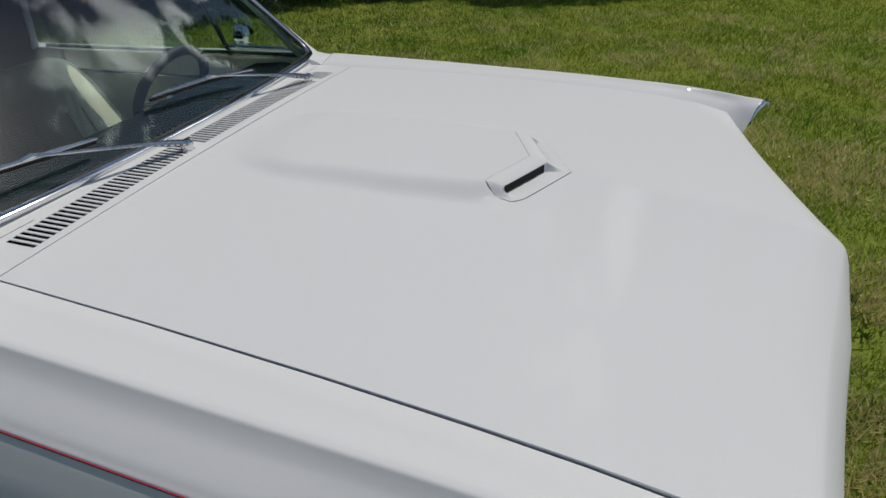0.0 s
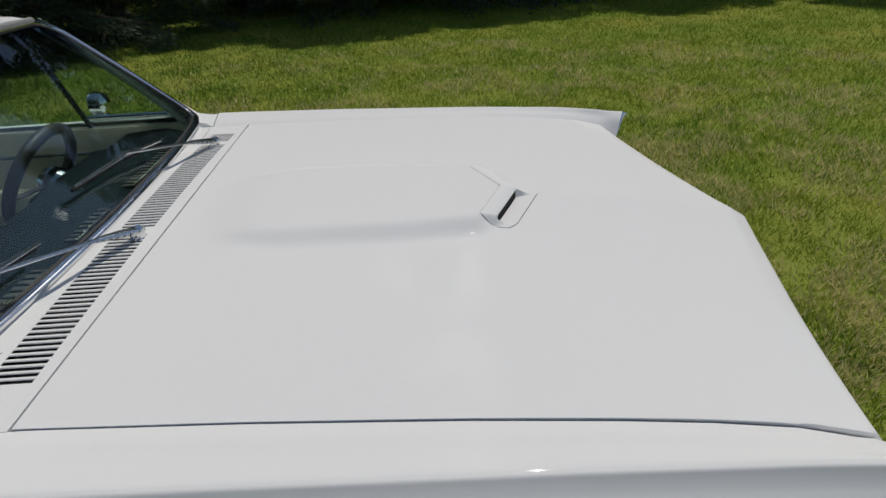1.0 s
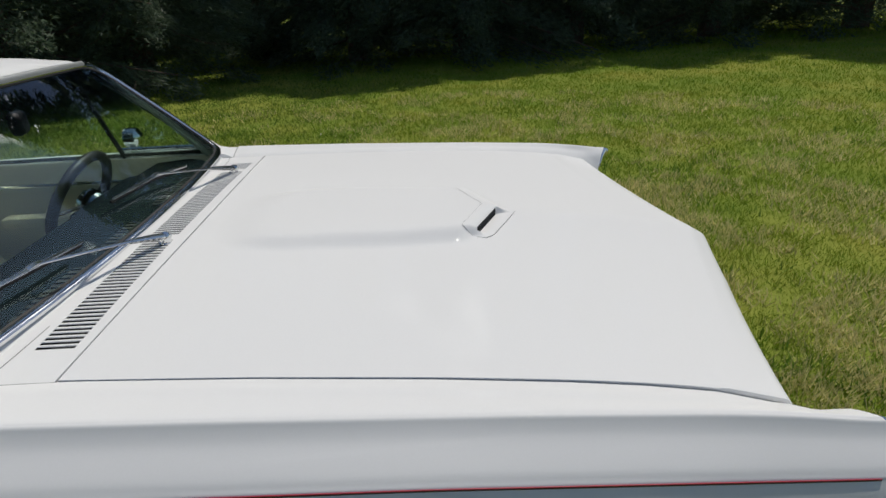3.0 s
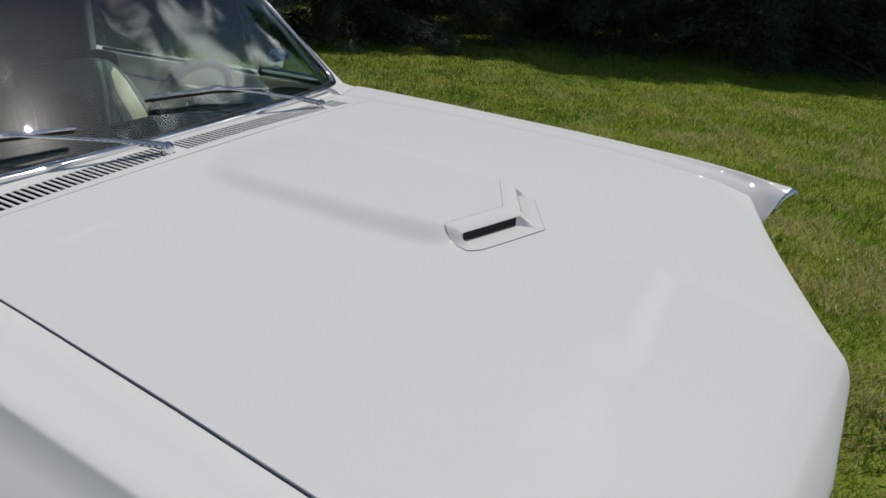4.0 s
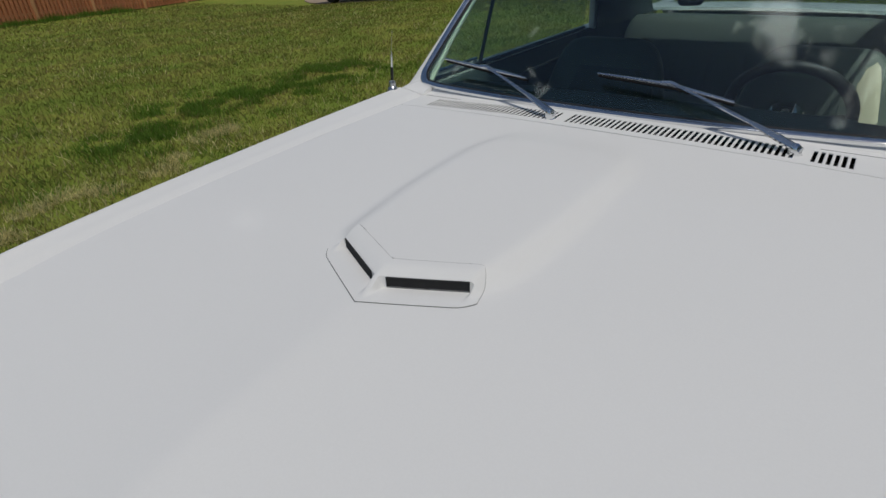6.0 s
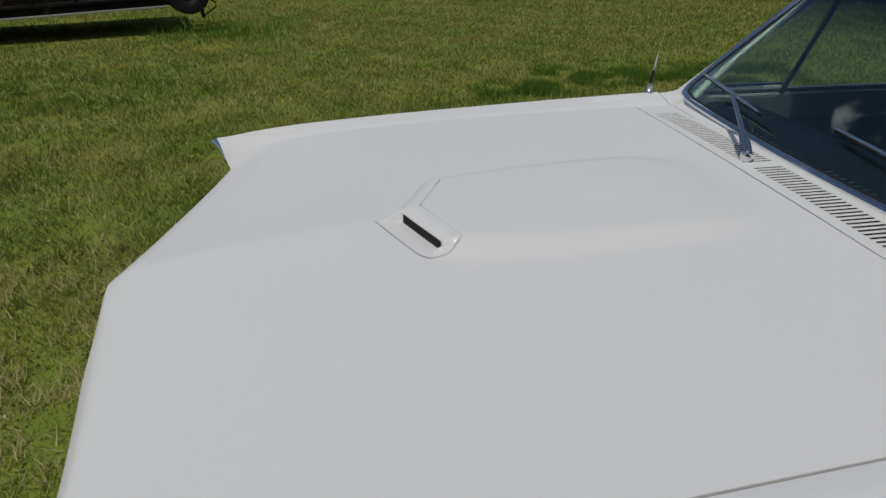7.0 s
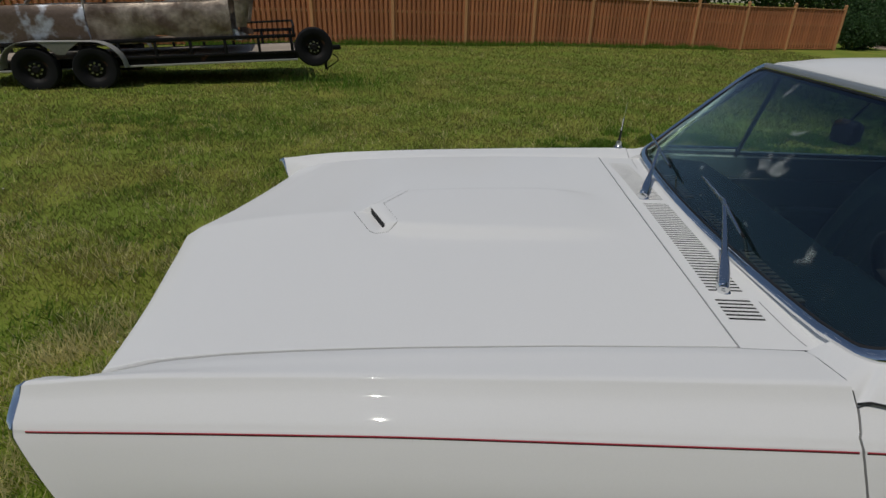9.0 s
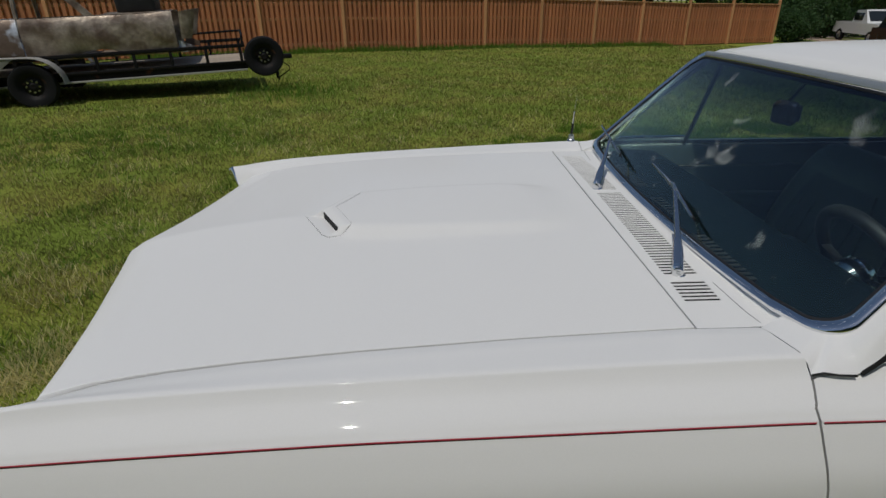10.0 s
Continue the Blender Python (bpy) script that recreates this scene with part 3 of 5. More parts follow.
for sg in (-1, 1):
    rows = []
    cols_in, cols_out = run_through([screen_point(u, t, -0.002) for u, t in INNER]), run_through(OUTER)
    for k, (a, b) in enumerate(zip(cols_in, cols_out)):
        low = step(18, 34, k)
        mid = a.lerp(b, 0.5) + Vector((0.6, 0.35, 0.7)) * (0.003 + 0.010 * step(26, 38, k))
        tuck = Vector((-0.002, -0.006, -0.022)).lerp(Vector((-0.020, -0.020, 0.0)), low)
        rows.append([(p.x * sg, p.y, p.z) for p in [a + Vector((0, -0.004, -0.012))] + catmull([a, mid, b], 5) + [b + tuck * 0.25, b + tuck]])
    rows.insert(0, [(x - 0.0008 * sg, y, z - 0.022) for x, y, z in rows[0]])      # its end turned down to the cowl
    part("front_pillar", sheet(rows, thick=0.003), PAINT, car, "", smooth=55)
    # black seal behind the pillar and the bright rail under the vent window
    seal = [Vector(p) + Vector((-0.006, -0.012, 0.001)) for p in OUTER[8:]]
    part("pillar_seal", tube([(p.x * sg, p.y, p.z) for p in catmull(seal, 4)], 0.0075, 6), BLACK, car, "black pillar seal")
    part("vent_rail", tube([(0.798 * sg, -0.150, 0.984), (0.790 * sg, -0.20, 0.991), (0.772 * sg, -0.50, 0.996)], [0.006, 0.009, 0.009], 8), CHROME, car, "chrome rail under the vent window")
    part("door_seal", tube([((x + 0.0025) * sg, y, z + 0.0005) for x, y, z in OUTER[5:9]], 0.0022, 6), BLACK, car, "thin black joint above the door")
    # fine joint in the cowl below the screen
    bm = tube([(x * sg, glass_foot(x) + 0.036, cowl_z(x, glass_foot(x) + 0.036) + 0.0002) for x in (0.50, 0.54, 0.58, 0.62, 0.655)], 0.0009, 5)
    part("cowl_joint", bm, SEAM, cowl)

# roof, rear pillars, rear deck
rows = []
for j in range(25):
    v = j / 24
    y = -0.410 - 1.40 * v
    row = []
    for i in range(25):
        s = 2 * i / 24 - 1
        half = 0.655 - 0.02 * v
        x = s * half
        yy = y - (0.06 * (1 - v) + 0.03 * v) * s * s
        z = 1.340 + 0.052 * math.sin(math.pi * (0.22 + 0.66 * v)) - 0.010 - 0.012 * v + 0.044 * (1 - abs(s) ** 2.6) * (0.45 + 0.55 * step(0, 0.12, v)) - 0.018 * max(0, abs(s) - 0.85) / 0.15
        row.append((x, yy, z))
    rows.append(row)
rows.insert(0, [(x, y + 0.005, z - 0.008) for x, y, z in rows[0]])
rows.insert(0, [(x, y - 0.004, z - 0.010) for x, y, z in rows[0]])
part("roof", sheet(rows, thick=0.015), PAINT, car, "white steel roof", smooth=50)
for sg in (-1, 1):
    bm = tube([(0.672 * sg, -0.44 - 1.3 * k / 8, 1.332 + 0.02 * math.sin(math.pi * k / 8)) for k in range(9)], 0.010, 8)
    part("drip_rail", bm, CHROME, car, "chrome drip rail")
    rows = [[(p.x * sg, p.y, p.z) for p in (Vector((0.66, -1.35, 1.33)).lerp(Vector((0.74, -1.55, 0.972)), k / 8), Vector((0.635, -1.80, 1.32)).lerp(Vector((0.70, -2.35, 0.972)), k / 8))] for k in range(9)]
    part("rear_pillar", sheet(rows, thick=0.03), PAINT, car)
    part("rear_pillar_trim", sheet([[(x - 0.050 * sg, y + 0.02, z - 0.01) for x, y, z in row] for row in rows], thick=0.004), VINYL, car, "dark inner trim of the rear pillar")
    # side window with its vent frame
    win = lambda a, b: [(p[0] * sg, p[1], p[2]) for p in (a, b)]
    rows = [win((0.735, -0.13 - 0.0, 0.975), (0.735, -1.45, 0.975)), win((0.668, -0.47, 1.325), (0.660, -1.35, 1.325))]
    pane = part("side_window", sheet(rows, thick=0.004), SIDEGLASS, car)
    pane.visible_shadow = False
    part("vent_frame", tube([(0.738 * sg, -0.47, 0.972), (0.690 * sg, -0.55, 1.32)], 0.009, 6), BLACK, car, "dark vent window frame")
    part("belt_moulding", tube([(0.745 * sg, -0.13, 0.982), (0.745 * sg, -1.5, 0.978)], 0.008, 6), BLACK, car, "dark window sealing strip")
rows = [[(s * (0.62 + 0.06 * v), -1.80 - 0.5 * v - 0.05 * (1 - s * s), 1.335 - 0.36 * v) for s in (-1, -0.6, -0.2, 0.2, 0.6, 1)] for v in (0, 0.25, 0.5, 0.75, 1)]
pane = part("rear_window", sheet(rows, thick=0.005), SIDEGLASS, car)
pane.visible_shadow = False
rows = [[(s * (0.74 - 0.03 * v), -2.32 - 0.78 * v, 0.985 - 0.06 * v * v + 0.012 * (1 - s * s)) for s in (-1, -0.5, 0, 0.5, 1)] for v in (0, 0.25, 0.5, 0.75, 1)]
part("trunk_lid", sheet(rows, thick=0.02), PAINT, car)
part("tail_panel", box(1.62, 0.04, 0.5, (0, -3.06, 0.66), 0.015), PAINT, car)
for y, w, nm in ((1.50, 1.66, "front_bumper"), (-3.12, 1.7, "rear_bumper")):
    bend = 0.10 if y > 0 else -0.06
    part(nm, tube([(w / 2 * s, y + bend * (1 - s * s) - bend * 0.6, 0.46) for s in [k / 8 - 1 for k in range(17)]], 0.055, 10, flat=1.2), CHROME, car, "chrome bumper")
grille = part("grille", box(1.12, 0.03, 0.2, (0, 1.35, 0.72), 0.01), BLACK, car, "dark grille with bright bars")
for k in range(7):
    part("grille_bar", tube([(-0.55, 1.372, 0.635 + 0.028 * k), (0, 1.44, 0.635 + 0.028 * k), (0.55, 1.372, 0.635 + 0.028 * k)], 0.005, 6), CHROME, grille)
part("lower_valance", box(1.5, 0.05, 0.22, (0, 1.36, 0.42), 0.02), PAINT, car)


def wheel(parent, at, r, width, rim_mat, tyre_mat=RUBBER, nuts=5, nut=0.035):
    """A tyre with its disc, facing x."""
    m = Matrix.Translation(at) @ Matrix.Rotation(radians(90), 4, "Y")
    w = width / 2
    tyre = part("wheel", lathe([(0.60 * r, -w * 0.8), (0.72 * r, -w), (0.93 * r, -w * 0.95), (0.985 * r, -w * 0.7), (r, -w * 0.3), (r, w * 0.3), (0.985 * r, w * 0.7), (0.93 * r, w * 0.95), (0.72 * r, w), (0.60 * r, w * 0.8)], 40, m), tyre_mat, parent, "black tyre")
    part("rim", lathe([(0, w * 0.55), (0.12 * r, w * 0.6), (0.18 * r, w * 0.4), (0.42 * r, w * 0.25), (0.52 * r, w * 0.6), (0.60 * r, w * 0.75), (0.61 * r, -w * 0.75), (0, -w * 0.6)], 40, m), rim_mat, tyre)
    for k in range(nuts):
        a = 2 * math.pi * k / nuts
        part("wheel_nut", lathe([(0, w * 0.55), (nut * r, w * 0.55), (nut * r, w * 0.3)], 8, m @ Matrix.Translation((0.26 * r * math.cos(a), 0.26 * r * math.sin(a), 0))), STEEL, tyre)
    return tyre


for sg in (-1, 1):
    for y in (0.70, -2.08):
        wheel(car, (0.755 * sg, y, 0.315), 0.315, 0.18, STEEL)
part("floor_pan", box(1.5, 3.2, 0.05, (0, -1.2, 0.28)), GAP, car)
part("firewall", box(1.5, 0.03, 0.66, (0, -0.09, 0.60)), GAP, car)


# wipers
def wiper(pivot, joint, end_a, end_b):
    w = part("wiper", lathe([(0.0, 0.024), (0.007, 0.0235), (0.011, 0.019), (0.0135, 0.010), (0.0140, 0.0), (0.0175, -0.004), (0.0180, -0.016)], 24,
                            Matrix.Translation(pivot) @ Matrix.Rotation(radians(-14), 4, "X")), CHROME, car, "chrome wiper with a thin rubber blade")
    p, j, a, b = Vector(pivot) + Vector((0, 0, 0.014)), Vector(joint), Vector(end_a), Vector(end_b)
    k = p.lerp(j, 0.30) + Vector((0, 0, 0.006))
    part("arm_base", tube([p - (k - p) * 0.12, p.lerp(k, 0.4), k], [0.012, 0.0135, 0.0095], 10, flat=0.62), WIPER, w)
    part("arm", tube([k, p.lerp(j, 0.65) + Vector((0, 0, 0.007)), j + Vector((0, 0.002, 0.006))], [0.0075, 0.0062, 0.0048], 8, flat=0.6), WIPER, w)
    part("yoke", tube([j.lerp(a, 0.12) + Vector((0, 0.003, 0.004)), j + Vector((0, 0.004, 0.008)), j.lerp(b, 0.12) + Vector((0, 0.003, 0.004))], 0.006, 6), WIPER, w)
    part("blade_frame", tube([a, j.lerp(a, 0.5) + Vector((0, 0.002, 0.002)), j + Vector((0, 0.002, 0.003)), j.lerp(b, 0.5) + Vector((0, 0.002, 0.002)), b], [0.003, 0.0045, 0.005, 0.0045, 0.003], 6), WIPER, w)
    dn = Vector((0, -0.009, -0.009))
    part("rubber", tube([a + dn, j + dn, b + dn], 0.004, 5), RUBBER, w)


wiper((0.138, 0.076, 0.990), (0.425, -0.046, 1.073), (0.600, -0.063, 1.089), (0.278, -0.034, 1.061))
wiper((-0.457, 0.060, 0.980), (-0.140, -0.050, 1.076), (0.067, -0.066, 1.086), (-0.300, -0.029, 1.056))

# aerial on the fender
aerial = part("aerial", lathe([(0.0, 0.034), (0.010, 0.033), (0.013, 0.022), (0.011, 0.016), (0.017, 0.010), (0.019, 0.0), (0.019, -0.006)], 20, Matrix.Translation((0.787, 0.005, 0.980))), STEEL, car, "short chrome aerial on a dull metal base")
part("pad", lathe([(0.0, 0.002), (0.021, 0.002), (0.022, -0.003), (0.021, -0.007)], 20, Matrix.Translation((0.787, 0.005, 0.980))), BLACK, aerial, "black rubber pad")
part("mast", tube([(0.787, 0.005, 1.006), (0.780, 0.002, 1.110)], [0.0045, 0.0035], 8), CHROME, aerial)
part("mast_sleeve", tube([(0.786, 0.005, 1.016), (0.783, 0.003, 1.060)], 0.0052, 8), BLACK, aerial)
part("whip", tube([(0.780, 0.002, 1.110), (0.771, -0.002, 1.178)], 0.0006, 5), STEEL, aerial)

# door mirror
mir = part("door_mirror", lathe([(0.0, 0.044), (0.021, 0.040), (0.039, 0.026), (0.045, 0.0), (0.043, -0.009)], 28, Matrix.Translation((-0.862, -0.49, 1.022)) @ Matrix.Rotation(radians(-90), 4, "X")), CHROME, car, "round chrome door mirror on a stalk")
part("mirror_face", lathe([(0, 0.0), (0.040, 0.0), (0.042, -0.004)], 28, Matrix.Translation((-0.862, -0.502, 1.022)) @ Matrix.Rotation(radians(-90), 4, "X")), CHROME, mir)
part("stalk", tube([(-0.862, -0.48, 0.99), (-0.855, -0.465, 0.975), (-0.835, -0.455, 0.955)], [0.010, 0.012, 0.018], 8), CHROME, mir)

# inside: dash, wheel, seats, door cards
rows = []
for k in range(11):
    s = 2 * k / 10 - 1
    x = 0.70 * s
    yb = glass_foot(x)
    rows.append([(x, yb - 0.03, 0.945), (x, yb - 0.12, 0.965), (x, -0.33 - 0.02 * (1 - s * s), 0.955), (x, -0.37, 0.925), (x, -0.34, 0.80), (x, -0.30, 0.70)])
part("dashboard", sheet(rows, thick=0.02), DASH, car, "dark padded dashboard", smooth=40)
for x0, x1 in ((-0.47, -0.20), (-0.06, 0.10), (0.22, 0.46)):      # defroster outlets along the glass
    vent = part("defroster_outlet", box(x1 - x0, 0.034, 0.008, ((x0 + x1) / 2, -0.106, 0.963), 0.003), BLACK, car, "black defroster outlet in the dash top")
    for k in range(int((x1 - x0) / 0.022)):
        part("outlet_fin", box(0.004, 0.026, 0.003, (x0 + 0.016 + 0.022 * k, -0.106, 0.9682)), DASH, vent)
part("instrument_hood", box(0.40, 0.10, 0.06, (-0.37, -0.34, 0.925), 0.028), DASH, car, "", 50)
steer = Matrix.Translation((-0.375, -0.455, 0.935)) @ Matrix.Rotation(radians(62), 4, "X")
bm = bmesh.new()
ring = [steer @ Vector((0.162 * math.cos(a), 0.162 * math.sin(a), 0.0)) for a in [2 * math.pi * k / 40 for k in range(41)]]
wheel_rim = part("steering_wheel", tube(ring, 0.017, 10), BLACK, car, "black three-spoke steering wheel", 60)
part("hub", lathe([(0, 0.03), (0.035, 0.028), (0.05, 0.01), (0.05, -0.02), (0.03, -0.12)], 24, steer @ Matrix.Translation((0, 0, -0.03))), CHROME, wheel_rim)
for a in (0, 180, 270):
    v = Vector((math.cos(radians(a)), math.sin(radians(a)), 0))
    part("spoke", tube([steer @ (v * 0.04 + Vector((0, 0, -0.025))), steer @ (v * 0.156)], 0.013, 8, flat=0.4), BLACK, wheel_rim)
part("steering_column", tube([steer @ Vector((0, 0, -0.05)), (-0.375, -0.2, 0.78)], 0.03, 10), DASH, car)


def cushion(stations, n=28):
    """A closed padded form from (height, half width, half depth, set back) stations."""
    rows = []
    for z, hw, hd, back in stations:
        row = []
        for k in range(n):
            a = 2 * math.pi * k / n
            c, q = math.cos(a), math.sin(a)
            row.append((hw * math.copysign(abs(c) ** 0.45, c), back + hd * math.copysign(abs(q) ** 0.6, q), z))
        rows.append(row)
    bm = sheet(rows, closed=True)
    bm.verts.ensure_lookup_table()
    bm.faces.new(bm.verts[:n])
    bm.faces.new(bm.verts[-n:])
    return bm


def seat(x, y, w, mat, label, back=0.60, bell=True):
    base = part("seat", box(w, 0.52, 0.20, (x, y, 0.50), 0.07, segments=4), mat, car, label, 60)
    hw = w / 2
    top = (0.62, 0.74, 0.84, 0.93) if bell else (0.93, 0.97, 1.0, 1.0)
    st = [(0.0, hw * 0.97, 0.06, 0.0), (0.05, hw, 0.075, 0.0), (back * 0.45, hw, 0.075, -0.05), (back * 0.66, hw * top[3], 0.070, -0.085), (back * 0.82, hw * top[2], 0.062, -0.11),
          (back * 0.92, hw * top[1], 0.052, -0.125), (back * 0.975, hw * top[0], 0.036, -0.132), (back, hw * top[0] * 0.75, 0.014, -0.135)]
    rest = part("backrest", cushion(st), mat, base, "", 70)
    rest.matrix_basis = pose(x, y - 0.24, 0.44)
    # dark pleated middle, set into the padding
    off = -math.copysign(0.05, x) if bell else 0.0
    rows = []
    for z, y in ((0.06, 0.080), (back * 0.25, 0.055), (back * 0.45, 0.029), (back * 0.66, -0.010), (back * 0.82, -0.044)):
        reach = hw * (0.74 if z < back * 0.6 else 0.66 if z < back * 0.7 else 0.55)
        rows.append([(off + reach * (2 * i / 16 - 1), y - 0.004 * abs(i - 8) / 8, z) for i in range(17)])
    part("insert", sheet(rows, thick=0.010), PLEAT if bell else mat, rest, "dark pleated vinyl middle" if bell else "", 50)
    for k in range(5):
        px = off + (k - 2) * w * 0.13
        part("pleat", tube([(px, 0.080, 0.08), (px, 0.031, back * 0.45), (px, -0.008, back * 0.66)], 0.005, 6), PLEAT if bell else mat, rest)
    return base


driver = seat(-0.39, -0.84, 0.56, SEATVINYL, "dark grey-green vinyl driver's bucket seat with a sun patch coloured on its side", 0.55)
# pale strip added as the sun patch; the seat around it is coloured dark
seat_sun_patch = part("seat_sun_patch", cushion([(0.0, 0.050, 0.062, 0.0), (0.05, 0.056, 0.080, 0.0), (0.25, 0.056, 0.080, -0.05), (0.36, 0.055, 0.075, -0.085), (0.45, 0.050, 0.066, -0.11), (0.50, 0.042, 0.055, -0.125), (0.53, 0.026, 0.036, -0.132)]),
               CREAM, driver, "pale cream strip added as the sun patch on the seat's side", 70)
seat_sun_patch.matrix_basis = Matrix.Translation((-0.39 - 0.225, -1.08, 0.44)) @ Matrix.Rotation(radians(9), 4, "Y")
seat(0.39, -0.62, 0.56, SEATVINYL, "dark grey-green vinyl passenger bucket seat, slid forward", 0.58)
seat(0.0, -1.66, 1.40, PLEAT, "dark grey-green vinyl rear bench seat", 0.55, False)
part("parcel_shelf", box(1.3, 0.34, 0.02, (0, -2.17, 0.93)), PLEAT, car)
for sg in (-1, 1):
    # the cards' difference in brightness is coloured in: cream one side, dark the other
    card = part("door_card", box(0.03, 1.28, 0.62, (0.745 * sg, -0.76, 0.66), 0.012), CREAM if sg < 0 else VINYL, car, "cream door card with a chrome strip" if sg < 0 else "dark grey-green door card with a chrome strip, darker than the driver's card")
    part("trim_strip", box(0.008, 1.2, 0.014, (0.727 * sg, -0.76, 0.88), 0.003), CHROME, card)
    part("arm_rest", box(0.07, 0.34, 0.05, (0.70 * sg, -0.85, 0.74), 0.02), CREAM if sg < 0 else VINYL, card)
    part("quarter_card", box(0.03, 0.95, 0.62, (0.745 * sg, -1.88, 0.66), 0.012), VINYL, car)
rm = part("rear_view_mirror", box(0.072, 0.034, 0.064, (-0.08, -0.345, 1.262), 0.016, turn=Matrix.Rotation(radians(18), 4, "Z"), segments=4), BLACK, car, "dark rear view mirror under the roof")
part("mirror_glass", box(0.050, 0.004, 0.042, (-0.086, -0.3635, 1.262), 0.001, turn=Matrix.Rotation(radians(18), 4, "Z")), CHROME, rm)
part("mirror_arm", tube([(-0.08, -0.348, 1.29), (-0.075, -0.385, 1.335)], 0.004, 6), RUBBER, rm)
part("headliner", box(1.2, 1.3, 0.012, (0, -1.1, 1.328)), VINYL, car)
for sg in (-1, 1):
    part("pillar_trim", tube([(0.738 * sg, -0.135, 0.97), (0.712 * sg, -0.235, 1.10), (0.655 * sg, -0.415, 1.315)], [0.013, 0.012, 0.012], 8), TRIM, car, "grey inner pillar trim")

# ---------------------------------------------------------------- the ground
GRASSGROUND = material("lawn_ground", (0.18, 0.240, 0.037), rough=0.95, vary=0.22, scale=1.1, fine=55, second=(0.30, 0.300, 0.060), split=(0.38, 0.80), bump=0.6, spec=0.1)
BLADE = material("grass_blades", (0.200, 0.312, 0.024), rough=0.6, vary=0.18, scale=1.1, fine=9, second=(0.39, 0.375, 0.062), split=(0.47, 0.88), mixed=0.16, island=0.11, spec=0.2, through_light=0.45)
DRYBLADE = material("dry_lawn_blades", (0.153, 0.184, 0.039), rough=0.6, vary=0.18, scale=1.1, fine=9, second=(0.29, 0.245, 0.092), split=(0.38, 0.68), mixed=0.20, island=0.12, spec=0.2, through_light=0.45)
LUSH = material("lush_grass_blades", (0.140, 0.255, 0.034), rough=0.6, vary=0.2, scale=2, island=0.25, spec=0.2, through_light=0.45)
STRAW = material("dry_grass_blades", (0.76, 0.68, 0.34), rough=0.7, vary=0.2, scale=3, island=0.25, spec=0.2, through_light=0.5)
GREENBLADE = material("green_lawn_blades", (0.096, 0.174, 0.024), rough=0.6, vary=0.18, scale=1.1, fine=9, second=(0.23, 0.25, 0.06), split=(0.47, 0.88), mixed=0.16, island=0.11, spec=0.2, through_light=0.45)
GRAVEL = material("driveway_gravel", (0.40, 0.30, 0.22), rough=0.95, vary=0.15, scale=1.5, fine=60, bump=0.4)

rng = np.random.default_rng(7)


def lawn_z(x, y):
    d = np.hypot(x, y)
    fall = -0.027 * np.clip(4.5 - y, 0, 40) * np.clip((x - 7.0) / 9.0, 0, 1)
    fall = fall - 0.055 * np.clip(-18.0 - y, 0, 30) * np.clip((x - 7.0) / 9.0, 0, 1)
    return fall + (0.03 * np.sin(0.31 * x + 1.0) * np.cos(0.27 * y) + 0.02 * np.sin(0.9 * x) * np.sin(0.8 * y + 0.5)) * np.clip((d - 4.0) / 6.0, 0, 1)


xs = np.concatenate([-np.geomspace(400, 26, 14), np.linspace(-25, 25, 101), np.geomspace(26, 400, 14)])
gx, gy = np.meshgrid(xs, xs)
gz = lawn_z(gx, gy)
nn = len(xs)
faces = [(j * nn + i, j * nn + i + 1, (j + 1) * nn + i + 1, (j + 1) * nn + i) for j in range(nn - 1) for i in range(nn - 1)]
ground = part("ground", (np.stack([gx.ravel(), gy.ravel(), gz.ravel()], 1).tolist(), faces), GRASSGROUND, None, smooth=0)
tagged(ground, "mown lawn of green and straw-coloured grass", "lawn", kind="structure")


def blades(name, x, y, height, width, mat, label):
    """Single blades as triangles, in one mesh."""
    n = len(x)
    a, h = rng.uniform(0, 2 * np.pi, n), height * rng.uniform(0.5, 1.35, n)
    w = width * rng.uniform(0.6, 1.3, n)
    lean, la = h * rng.uniform(0.2, 1.1, n), rng.uniform(0, 2 * np.pi, n)
    z = lawn_z(x, y) - 0.004
    dx, dy = np.cos(a) * w / 2, np.sin(a) * w / 2
    v = np.empty((n, 3, 3))
    v[:, 0] = np.stack([x - dx, y - dy, z], 1)
    v[:, 1] = np.stack([x + dx, y + dy, z], 1)
    v[:, 2] = np.stack([x + lean * np.cos(la), y + lean * np.sin(la), z + h], 1)
    me = bpy.data.meshes.new(name)
    me.vertices.add(3 * n)
    me.loops.add(3 * n)
    me.polygons.add(n)
    me.vertices.foreach_set("co", v.ravel())
    me.loops.foreach_set("vertex_index", np.arange(3 * n, dtype=np.int32))
    me.polygons.foreach_set("loop_start", np.arange(0, 3 * n, 3, dtype=np.int32))
    me.update()
    me.materials.append(mat)
    return tagged(new(name, me), label, "grass", kind="stuff")


def scatter(n, near, far):
    """Places round the car, thinning out with the distance."""
    r = near * np.sqrt(np.expm1(rng.uniform(0, 1, n) * np.log1p((far / near) ** 2)))
    a = rng.uniform(0, 2 * np.pi, n)
    return r * np.cos(a), 0.8 + r * np.sin(a), r


def clumped(x, y, size):
    """A field from 0 to 1 that rises and falls over the lawn."""
    f = np.zeros_like(x)
    for k in range(7):
        a, q = 2.4 * k + 0.3, (0.8 + 0.33 * k) / size
        f += np.sin(q * (x * math.cos(a) + y * math.sin(a)) + 1.7 * k)
    return 0.5 + f / 7


